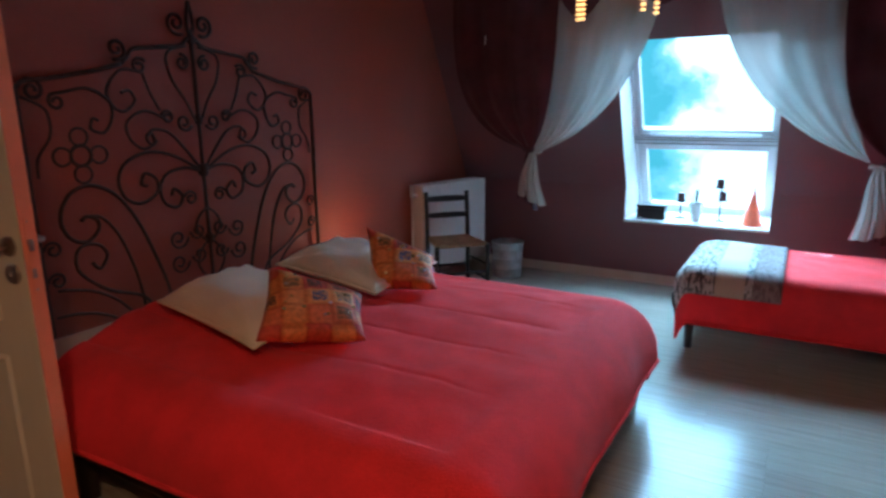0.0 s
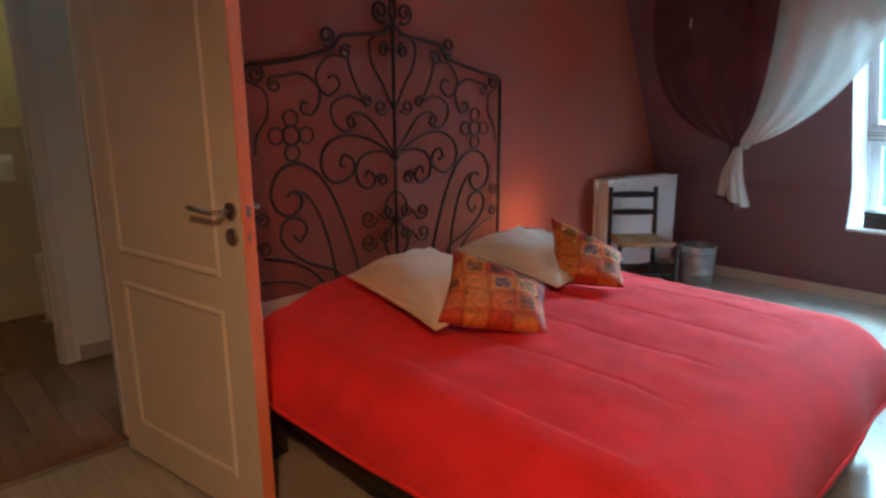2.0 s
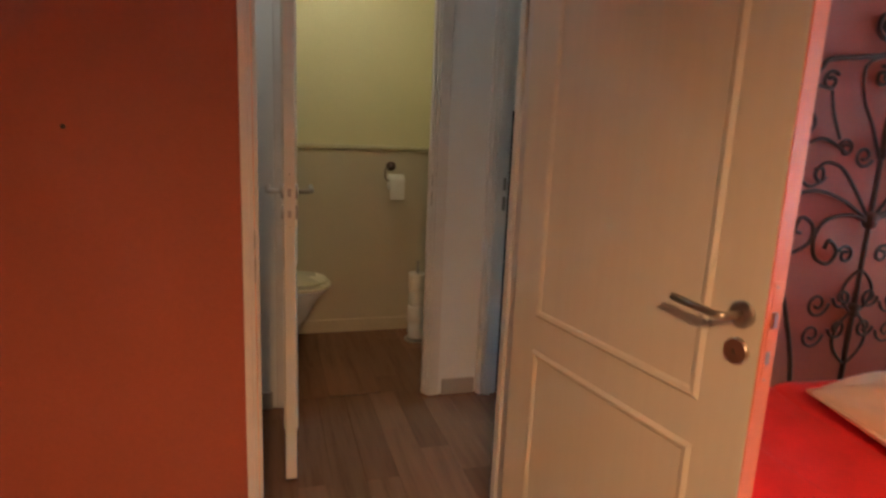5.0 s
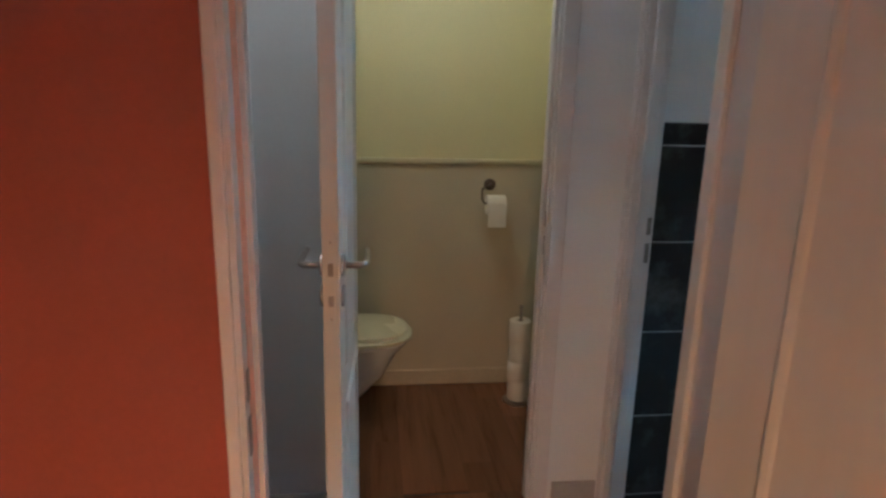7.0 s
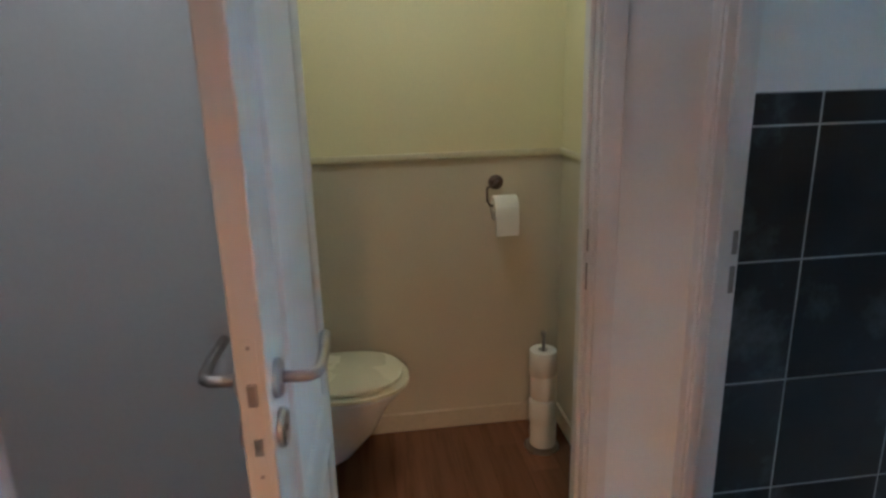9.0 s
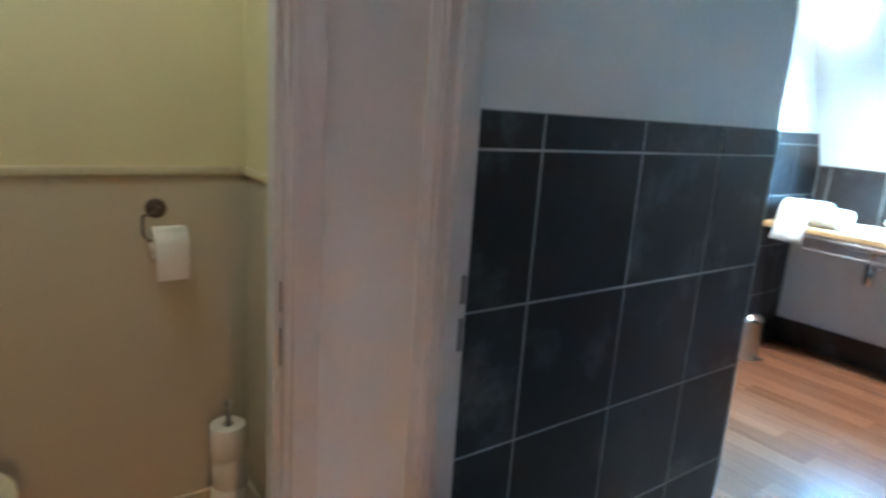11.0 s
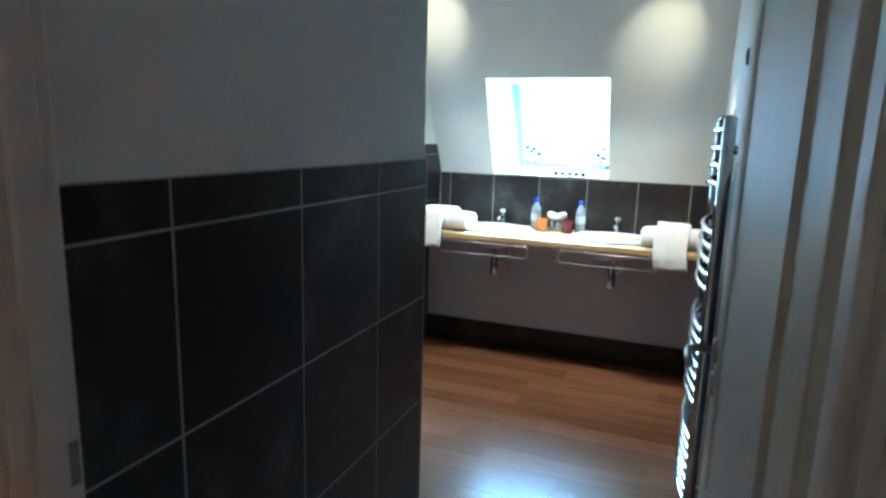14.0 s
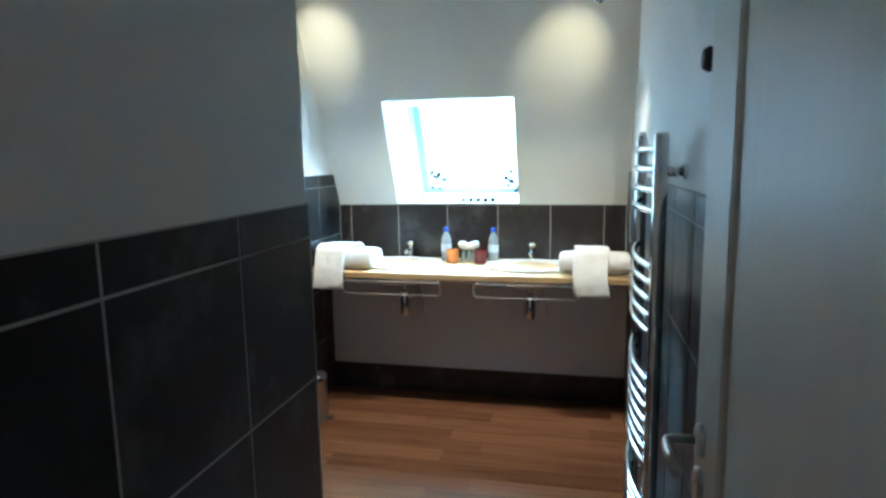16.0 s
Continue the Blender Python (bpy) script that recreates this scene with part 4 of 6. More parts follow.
def double_bed():
    top = thing("double_bed", (1.05, 3.21, 0.0), "double bed with white mattress on a dark wooden frame", "bed")
    for x in (0.42, 1.95):
        for y in (BY0 + 0.06, BY1 - 0.06):
            bm = B()
            box(bm, (x - 0.035, y - 0.035, 0), (x + 0.035, y + 0.035, 0.215), 0.006)
            part("leg", bm, DARK_WOOD, top)
    for y in (BY0 + 0.02, BY1 - 0.06):
        bm = B()
        box(bm, (0.02, y, 0.205), (BX1 - 0.10, y + 0.04, 0.30), 0.006)
        part("side_rail", bm, DARK_WOOD, top)
    for x in (0.02, BX1 - 0.14):
        bm = B()
        box(bm, (x, BY0 + 0.06, 0.205), (x + 0.04, BY1 - 0.06, 0.30), 0.006)
        part("end_rail", bm, SHEET if x > 1 else DARK_WOOD, top, "off-white covered rail" if x > 1 else "")
    bm = B()
    box(bm, (0.06, BY0 + 0.06, 0.23), (BX1 - 0.14, BY1 - 0.06, 0.30), 0.01)
    part("slatted_base", bm, SHEET, top)
    bm = B()
    box(bm, (0.01, BY0 + 0.08, 0.30), (BX1 - 0.12, BY1 - 0.03, 0.505), 0.10, seg=5)
    part("mattress", bm, SHEET, top, "mattress in a white fitted sheet", True)


double_bed()


def coverlet():
    bm = B()
    x0 = 0.17

    def fn(u, v):
        a = x0 + u * (BX1 + 0.13 - x0)
        b = BY0 - 0.155 + v * (BY1 - BY0 + 0.375)
        # the head edge slants away from the door side
        f = min(1.0, max(0.0, (2.95 - b) / 0.65))
        a += 0.12 * f * f * (3 - 2 * f) * (1 - u)
        # the hem rises a little towards the foot
        if v < 0.2:
            b += 0.09 * max(0.0, a - 0.9) * (0.2 - v) / 0.2 * 0.6
        p = draped(a, b, x0, BX1 - 0.26, BY0 + 0.22, BY1 - 0.17, BTOP, 0.24, 0.3, 0.31)
        # edge turned back beside the pillows
        p.z += 0.012 * math.exp(-((a - x0) / 0.05) ** 2)
        return p

    sheet(bm, fn, 110, 260, 0.012)
    ob = tagged(part("coverlet", bm, COVER, None, "bright red quilted cotton coverlet spread over the double bed", True), category="bedspread")
    for edge in (0.0, 1.0):
        bm = B()
        tube(bm, [fn(i / 80, edge) for i in range(81)], 0.009, 6)
        part("hem", bm, COVER, ob, smooth=True)
    bm = B()
    tube(bm, [fn(1.0, i / 80) for i in range(81)], 0.009, 6)
    part("hem", bm, COVER, ob, smooth=True)
    return ob


coverlet()


def corner_cushion(name, corners, thick, mat, label, category, seed, group, parent=None):
    """A stuffed cushion between four corners, given round the seam."""
    c = [Vector(p) for p in corners]
    nrm = (c[1] - c[0]).cross(c[3] - c[0]).normalized()
    bm = B()
    blob(bm, (2, 2, 2), Matrix.Identity(4), 26, 0.14, 0.0, seed)
    for v in bm.verts:
        a, b, h = (v.co.x + 1) / 2, (v.co.y + 1) / 2, v.co.z
        p = c[0] * (1 - a) * (1 - b) + c[1] * a * (1 - b) + c[2] * a * b + c[3] * (1 - a) * b
        q = noise.noise((a * 3 + seed, b * 3, h * 0.3))
        rim = max(0.0, 1 - 4 * a * (1 - a) * 4 * b * (1 - b))
        crease = noise.noise((a * 11 + seed, b * 5, 0.7 + seed)) * 0.007 * rim + noise.noise((a * 6, b * 6 + seed, seed)) * 0.006
        v.co = p + nrm * (h * thick / 2 * (1 + 0.12 * q) + (crease if h > 0.01 else 0.0)) + Vector((0, 0, 0.006 * q))
    ob = part(name, bm, mat, parent, label, True)
    ex = (c[1] - c[0]).normalized()
    ey = nrm.cross(ex)
    mid = sum(c, Vector()) / 4
    own = Matrix(((ex.x, ey.x, nrm.x, mid.x), (ex.y, ey.y, nrm.y, mid.y), (ex.z, ey.z, nrm.z, mid.z), (0, 0, 0, 1)))
    ob.data.transform(own.inverted())
    ob.matrix_basis = own
    return tagged(ob, category=category, group=group)


def pillow(corners, seed):
    """A boxy, well filled pillow between four seam corners, with folds that run in from the corners."""
    c = [Vector(p) for p in corners]
    nrm = (c[1] - c[0]).cross(c[3] - c[0]).normalized()

    def at(a, b, side):
        x, y = 2 * a - 1, 2 * b - 1
        px, py = x * (1 - 0.05 * (1 - y * y)), y * (1 - 0.06 * (1 - x * x))
        u, v = (px + 1) / 2, (py + 1) / 2
        p = c[0] * (1 - u) * (1 - v) + c[1] * u * (1 - v) + c[2] * u * v + c[3] * (1 - u) * v
        w = max(0.0, (1 - abs(x) ** 2.6) * (1 - abs(y) ** 2.6))
        rim = 1 - w
        fold = 0.0
        for cx, cy in ((-1, -1), (1, -1), (1, 1), (-1, 1)):
            dx, dy = x - cx, y - cy
            d = math.hypot(dx, dy)
            fold += 0.011 * math.cos(9 * math.atan2(dy, dx) + seed + cx) * math.exp(-((d - 0.5) / 0.35) ** 2)
        fold += 0.010 * noise.noise((x * 2.4 + seed, y * 2.4, seed)) + 0.006 * rim * noise.noise((x * 7, y * 7 + seed, 2.0))
        h = 0.088 if side > 0 else 0.06
        return p + nrm * side * (h * w ** 0.48 + (fold * min(1.0, 3 * w) if side > 0 else 0.0))

    n = 40
    bm = B()
    for side in (1, -1):
        g = [[bm.verts.new(at(i / n, j / n, side)) for j in range(n + 1)] for i in range(n + 1)]
        for i in range(n):
            for j in range(n):
                q = (g[i][j], g[i + 1][j], g[i + 1][j + 1], g[i][j + 1])
                bm.faces.new(q if side > 0 else q[::-1])
    bmesh.ops.remove_doubles(bm, verts=bm.verts[:], dist=0.0006)
    ob = tagged(part("pillow", bm, LINEN, None, "plump creased cream linen pillow propped below the headboard", True), category="pillow", group="pillows on the double bed")
    rim = []
    for k in range(80):
        e, f = divmod(k, 20)
        t = f / 20
        rim.append(at(*((t, 0), (1, t), (1 - t, 1), (0, 1 - t))[e], 1))
    bm = B()
    tube(bm, rim, 0.007, 6, closed=True)
    part("piping", bm, LINEN, ob, "corded seam", True)


pillow([(0.345, 2.785, 0.620), (1.040, 2.640, 0.605), (0.98, 3.20, 0.605), (0.27, 3.30, 0.630)], 1.0)
pillow([(0.33, 3.46, 0.620), (1.03, 3.33, 0.605), (0.98, 3.92, 0.605), (0.27, 4.00, 0.630)], 4.0)


def patch_cushion(corners, seed):
    mid = sum((Vector(c) for c in corners), Vector()) / 4
    ob = corner_cushion("patchwork_cushion", corners, 0.13, PATCH, "orange and red patchwork cushion with sequins and mirror discs", "cushion", seed, "cushions on the double bed")
    c = [Vector(p) for p in corners]
    nrm = (c[1] - c[0]).cross(c[3] - c[0]).normalized()
    rng = random.Random(int(seed * 7))
    for k in range(16):
        a, b = rng.uniform(0.12, 0.88), rng.uniform(0.12, 0.88)
        p = c[0] * (1 - a) * (1 - b) + c[1] * a * (1 - b) + c[2] * a * b + c[3] * (1 - a) * b
        w = ((1 - (2 * a - 1) ** 2) * (1 - (2 * b - 1) ** 2)) ** 0.42
        q = p + nrm * (w * 0.065 * 1.02 + 0.002)
        bm = B()
        r = rng.uniform(0.004, 0.008)
        tube(bm, [q, q + nrm * 0.003], r, 8)
        part("sequin", bm, MIRROR if k % 3 == 0 else SEQUIN, ob, "shiny sewn-on disc")


patch_cushion([(1.02, 2.665, 0.615), (1.27, 2.945, 0.572), (1.11, 3.14, 0.66), (0.80, 2.96, 0.775)], 2.0)
patch_cushion([(0.94, 3.42, 0.585), (1.19, 3.58, 0.58), (1.07, 3.75, 0.68), (0.76, 3.64, 0.82)], 5.0)


# bedside lamps, low beside the bed
def bedside(y, label, power, glow):
    top = thing("bedside_table", (0.20, y, 0), label, "bedside table", "bedside tables")
    bm = B()
    box(bm, (0.05, y - 0.12, 0.36), (0.35, y + 0.12, 0.385), 0.005)
    part("tabletop", bm, DARK_WOOD, top)
    for x in (0.075, 0.325):
        for dy in (-0.095, 0.095):
            bm = B()
            tube(bm, [(x, y + dy, 0), (x, y + dy, 0.36)], 0.014, 8, r_end=0.018)
            part("leg", bm, DARK_WOOD, top, smooth=True)
    lt = thing("bedside_lamp", (0.20, y, 0.385), "small lit bedside lamp with a red shade", "lamp", "bedside lamps")
    bm = B()
    lathe(bm, [(0, 0.385), (0.05, 0.385), (0.05, 0.395), (0.012, 0.41), (0.010, 0.45), (0, 0.45)], (0.20, y, 0), 20)
    part("lamp_base", bm, IRON, lt, smooth="edges")
    bm = B()
    lathe(bm, [(0.085, 0.445), (0.060, 0.535), (0.022, 0.548), (0.022, 0.545), (0.058, 0.532), (0.083, 0.445)], (0.20, y, 0), 24)
    part("shade", bm, SHADE, lt, "red paper shade", "edges")
    bm = B()
    lathe(bm, [(0, 0.46), (0.014, 0.468), (0.02, 0.485), (0.014, 0.50), (0, 0.508)], (0.20, y, 0), 12)
    part("bulb", bm, BULB, lt, "glowing bulb", True)
    lamp("bedside_glow", "POINT", power, WARM, pose(0.20, y, glow), 0.03)


bedside(2.19, "small dark wooden bedside table behind the open door", 6.5, 0.50)
bedside(4.42, "small dark wooden bedside table beside the bed", 2.4, 0.59)


# a screw in the wall beside the doorway
bm = B()
lathe(bm, [(0, 0), (0.0025, 0), (0.0025, 0.012), (0.006, 0.013), (0.006, 0.016), (0, 0.017)], n=12, m=Matrix.Translation((XW, 0.731, 1.322)) @ Matrix.Rotation(math.pi / 2, 4, "Y"))
tagged(part("wall_screw", bm, BLACK, None, "small dark screw standing out of the red wall", "edges"), category="screw")


# ladder-back chair
def chair():
    top = thing("ladder_back_chair", (0.37, 5.19, 0), "low black-painted ladder-back chair with a woven rush seat", "chair")
    bl, brp = Vector((0.136, 5.215, 0)), Vector((0.356, 5.455, 0))
    fwd = Vector((0.74, -0.67, 0)) * 0.34
    side = (brp - bl).normalized()
    fl, frp = bl + fwd - side * 0.03, brp + fwd + side * 0.03
    lean = -Vector((0.74, -0.67, 0)) * 0.03
    for p in (bl, brp):
        bm = B()
        tube(bm, [p, p + Vector((0, 0, 0.38)), p + lean * 0.5 + Vector((0, 0, 0.6)), p + lean + Vector((0, 0, 0.735)), p + lean + Vector((0, 0, 0.75))], 0.017, 10)
        part("back_post", bm, GREEN_BLACK, top, smooth=True)
    for p in (fl, frp):
        bm = B()
        tube(bm, [p, p + Vector((0, 0, 0.2)), p + Vector((0, 0, 0.405))], 0.017, 10)
        part("front_leg", bm, GREEN_BLACK, top, smooth=True)
    for z, h in ((0.695, 0.036), (0.570, 0.034)):
        bm = B()
        a, b = bl + lean * (z - 0.38) / 0.36, brp + lean * (z - 0.38) / 0.36
        mid = (a + b) / 2 + lean * 0.6

        def fn(u, v, a=a, b=b, mid=mid, z=z, h=h):
            p = a * (1 - u) ** 2 + mid * 2 * u * (1 - u) + b * u * u
            return p + Vector((0, 0, z + (v - 0.5) * h * (1 + 0.3 * math.sin(math.pi * u))))

        sheet(bm, fn, 8, 2, 0.012)
        part("back_slat", bm, GREEN_BLACK, top)
    for a, b, z in ((bl, fl, 0.14), (bl, fl, 0.25), (brp, frp, 0.14), (brp, frp, 0.25), (fl, frp, 0.20), (bl, brp, 0.18)):
        bm = B()
        tube(bm, [a + Vector((0, 0, z)), b + Vector((0, 0, z))], 0.010, 8)
        part("stretcher", bm, GREEN_BLACK, top, smooth=True)
    bm = B()

    def fn(u, v):
        p = (bl * (1 - u) + brp * u) * (1 - v) + (fl * (1 - u) + frp * u) * v
        ridge = 0.004 * math.cos(60 * max(abs(u - 0.5), abs(v - 0.5)))
        return p + Vector((0, 0, 0.392 - 0.012 * (1 - (2 * u - 1) ** 2) * (1 - (2 * v - 1) ** 2) + ridge))

    sheet(bm, fn, 30, 30, 0.026)
    part("seat", bm, RUSH, top, "woven rush seat", True)


chair()


def radiator():
    top = thing("radiator", (0.02, 5.68, 0.12), "white steel panel radiator on the red wall", "radiator")
    y0, y1, z0, z1 = 5.235, 5.96, 0.13, 0.80
    swing = Matrix.Translation((0.085, y0, 0)) @ Matrix.Rotation(radians(-14), 4, "Z") @ Matrix.Translation((-0.085, -y0, 0))

    def placed(name, bm, label="", smooth=False):
        for v in bm.verts:
            v.co = swing @ v.co
        return part(name, bm, RADIATOR, top, label, smooth)

    bm = B()
    box(bm, (0.075, y0, z0), (0.095, y1, z1), 0.008)
    placed("front_panel", bm)
    bm = B()
    box(bm, (-0.025, y0 + 0.01, z0), (-0.008, y1 - 0.01, z1), 0.006)
    placed("back_panel", bm)
    bm = B()
    for i in range(24):
        y = y0 + 0.03 + i * (y1 - y0 - 0.06) / 23
        box(bm, (-0.008, y - 0.002, z0 + 0.03), (0.075, y + 0.002, z1 - 0.02))
    placed("fins", bm)
    for y in (y0, y1 - 0.012):
        bm = B()
        box(bm, (-0.025, y, z0 + 0.005), (0.075, y + 0.012, z1 - 0.005), 0.003)
        placed("side_cover", bm)
    for x in (-0.005, 0.035):
        bm = B()
        box(bm, (x, y0 + 0.012, z1 - 0.012), (x + 0.014, y1 - 0.012, z1 - 0.004), 0.002)
        placed("top_grille", bm)
    bm = B()
    tube(bm, [(0.02, y0 - 0.005, 0.72), (0.02, y0 - 0.05, 0.72), (0.02, y0 - 0.05, 0.80)], 0.016, 10)
    placed("valve", bm, "white thermostatic valve", True)
    bm = B()
    tube(bm, [(0.02, y0 - 0.05, 0.72), (0.02, y0 - 0.05, 0.0)], 0.008, 8)
    placed("pipe", bm, smooth=True)
    for y, x in ((5.42, 0.03), (5.80, 0.12)):
        bm = B()
        box(bm, (XW, y - 0.015, 0.4), (x, y + 0.015, 0.6), 0.003)
        part("bracket", bm, RADIATOR, top)


radiator()


def zinc_bin():
    top = thing("waste_bin", (0.51, 5.87, 0), "round galvanised metal waste bin on the floor", "bin")
    bm = B()
    prof = [(0.0, 0.0), (0.115, 0.0), (0.118, 0.01)]
    for k in range(3):
        z = 0.08 + k * 0.08
        prof += [(0.118 + 0.012 * z / 0.3, z - 0.01), (0.123 + 0.012 * z / 0.3, z), (0.118 + 0.012 * z / 0.3, z + 0.01)]
    prof += [(0.131, 0.285), (0.127, 0.285), (0.112, 0.02), (0, 0.02)]
    lathe(bm, prof, (0.51, 5.87, 0), 32)
    part("bin_body", bm, ZINC, top, smooth="edges")
    bm = B()
    tube(bm, [(0.51 + 0.131 * math.cos(k * math.pi / 16), 5.87 + 0.131 * math.sin(k * math.pi / 16), 0.287) for k in range(32)], 0.006, 8, closed=True)
    part("rim", bm, ZINC, top, smooth=True)


zinc_bin()

# single bed under the window
SX0, SX1, SY0, SY1, STOP = 2.01, 4.0, 4.86, 5.74, 0.48


def single_bed():
    top = thing("single_bed", (3.0, 5.3, 0), "single bed with a white base on dark legs", "bed")
    for x in (SX0 + 0.07, SX1 - 0.07):
        for y in (SY0 + 0.08, SY1 - 0.08):
            bm = B()
            tube(bm, [(x, y, 0), (x, y, 0.2)], 0.022, 10, r_end=0.03)
            part("leg", bm, DARK_WOOD, top, smooth=True)
    bm = B()
    box(bm, (SX0 + 0.03, SY0 + 0.03, 0.18), (SX1, SY1 - 0.03, 0.28), 0.015)
    part("base", bm, SHEET, top)
    bm = B()
    box(bm, (SX0 + 0.03, SY0 + 0.03, 0.28), (SX1, SY1 - 0.03, 0.475), 0.04, seg=3)
    part("mattress", bm, SHEET, top, smooth=True)
    bm = B()

    def cover(u, v):
        return draped(SX0 - 0.22 + u * (SX1 - SX0 + 0.2), SY0 - 0.27 + v * (SY1 - SY0 + 0.54), SX0 + 0.08, SX1, SY0 + 0.08, SY1 - 0.08, STOP, 0.09, 0.2, 0.0, None)

    sheet(bm, cover, 70, 50, 0.01)
    ob = tagged(part("bed_cover", bm, COVER, None, "bright red cotton cover on the single bed", True), category="bedspread")
    for edge in (0.0, 1.0):
        bm = B()
        tube(bm, [cover(i / 60, edge) for i in range(61)], 0.007, 6)
        part("hem", bm, COVER, ob, smooth=True)
    bm = B()
    tube(bm, [cover(0.0, i / 60) for i in range(61)], 0.007, 6)
    part("hem", bm, COVER, ob, smooth=True)
    bm = B()
    sheet(bm, lambda u, v: draped(SX0 - 0.16 + u * 0.68, SY0 - 0.12 + v * (SY1 - SY0 + 0.30), SX0 + 0.08, SX1, SY0 + 0.08, SY1 - 0.08, STOP + 0.016, 0.105, 0.2, 0.0, None), 40, 50, 0.008)
    ob = tagged(part("throw", bm, THROW, None, "black, white and beige patterned fringed woven throw across the bed's foot", True), category="throw")
    rng = random.Random(21)
    for k in range(34):
        b = SY0 - 0.11 + k / 33 * (SY1 - SY0 + 0.26)
        p = draped(SX0 - 0.16, b, SX0 + 0.08, SX1, SY0 + 0.08, SY1 - 0.08, STOP + 0.016, 0.105, 0.2, 0.0, None)
        sway = rng.uniform(-0.008, 0.008)
        bm = B()
        tube(bm, [p, p + Vector((-0.004, sway * 0.5, -0.02)), p + Vector((-0.002, sway, -0.05))], 0.004, 5, r_end=0.0025)
        part("tassel", bm, DARK_WOOL, ob, smooth=True)


single_bed()


# ---- curtains ----
CY = 5.44


def tied_curtain(name, mat, x_a, x_b, z_top, tie, label, cat, folds, off, sag, tail, tail_w, seed, bulge=0.05):
    """Cloth from a rod between x_a and x_b, gathered to a tie, with a tail below it. sag: how early the cloth swings towards the tie."""
    top = thing(name, (tie[0], CY + off, tie[1]), label, cat, "tied-back window curtains")

    def fn(u, v):
        sx = x_a + u * (x_b - x_a)
        w = 0.05
        ex, ez = tie[0] + (u - 0.5) * w, tie[1]
        t = v
        drop = ez - z_top
        p1 = (sx, z_top + drop * 0.55)
        p2 = (sx + (ex - sx) * (0.22 + sag), ez + 0.16)
        k0, k1, k2, k3 = (1 - t) ** 3, 3 * t * (1 - t) ** 2, 3 * t * t * (1 - t), t ** 3
        x = sx * k0 + p1[0] * k1 + p2[0] * k2 + ex * k3
        z = z_top * k0 + p1[1] * k1 + p2[1] * k2 + ez * k3
        amp = (0.013 if mat is VOILE else 0.016) * (1 - 0.4 * t)
        y = CY + off + amp * math.sin(folds * math.pi * 2 * u + 1.5 * math.sin(3 * t + seed)) + bulge * math.sin(math.pi * t) * -0.5
        return Vector((x, y + 0.01 * noise.noise((u * 5, t * 4, seed)), z))

    bm = B()
    sheet(bm, fn, 64, 40)
    part("drape", bm, mat, top, smooth=True)

    def fn2(u, v):
        x = tie[0] + (u - 0.5) * (0.05 + tail_w * v) + 0.01 * math.sin(5 * v + seed)
        y = CY + off - (0.09 if mat is VOILE else 0.0) + 0.02 * math.sin(3 * 2 * math.pi * u + seed) * (0.4 + v)
        return Vector((x, y, tie[1] - v * tail * (1 - 0.12 * math.sin(3.0 * u + seed))))

    bm = B()
    sheet(bm, fn2, 24, 14)
    part("tail", bm, mat, top, smooth=True)
    bm = B()
    tube(bm, [(tie[0] + 0.042 * math.cos(a), CY + off + 0.03 * math.sin(a), tie[1] + 0.008 * math.sin(2 * a)) for a in [k * math.pi / 8 for k in range(16)]], 0.008, 8, closed=True)
    part("tieback", bm, mat, top, smooth=True)
    return top


tied_curtain("plum_curtain", PLUM, 0.26, 1.06, 2.34, (0.86, 1.08), "dark plum curtain gathered in a tieback beside the window", "curtain", 4, -0.03, -0.17, 0.40, 0.11, 1.0, 0.10)
tied_curtain("sheer_curtain", VOILE, 1.02, 1.72, 2.34, (0.90, 1.06), "translucent white voile curtain swept aside to a tieback", "curtain", 4, 0.02, 0.2, 0.33, 0.17, 2.0)
tied_curtain("plum_curtain", PLUM, 3.55, 2.66, 2.34, (2.98, 1.05), "dark plum curtain gathered in a tieback beside the window", "curtain", 4, -0.03, -0.17, 0.40, 0.11, 3.0, 0.10)
tied_curtain("sheer_curtain", VOILE, 2.70, 2.00, 2.34, (2.92, 1.03), "translucent white voile curtain swept aside to a tieback", "curtain", 4, 0.02, 0.2, 0.36, 0.17, 4.0)


def valance():
    top = thing("valance", (1.9, CY - 0.08, 2.36), "dark plum swagged valance above the window", "valance")
    bm = B()
    tube(bm, [(0.1, CY, 2.36), (3.7, CY, 2.36)], 0.014, 10)
    part("curtain_rod", bm, IRON, top, smooth=True)
    for x in (0.12, 3.68):
        bm = B()
        box(bm, (x - 0.012, CY - 0.02, 2.345), (x + 0.012, slope_y(2.36) + 0.02, 2.375), 0.003)
        part("rod_bracket", bm, IRON, top)
    for a, b, dip in ((0.95, 1.48, 0.44), (1.46, 1.98, 0.40), (1.92, 2.5, 0.34), (2.44, 2.95, 0.42)):
        bm = B()

        def fn(u, v, a=a, b=b, dip=dip):
            x = a + u * (b - a)
            deep = 0.10 + (dip - 0.10) * math.sin(math.pi * u) ** 1.2
            y = CY - 0.07 - 0.03 * math.sin(math.pi * u) * math.sin(math.pi * v) - 0.012 * math.sin(v * 16 + 2 * u)
            return Vector((x, y, 2.37 - v * deep))

        sheet(bm, fn, 28, 22)
        part("swag", bm, PLUM, top, smooth=True)


valance()


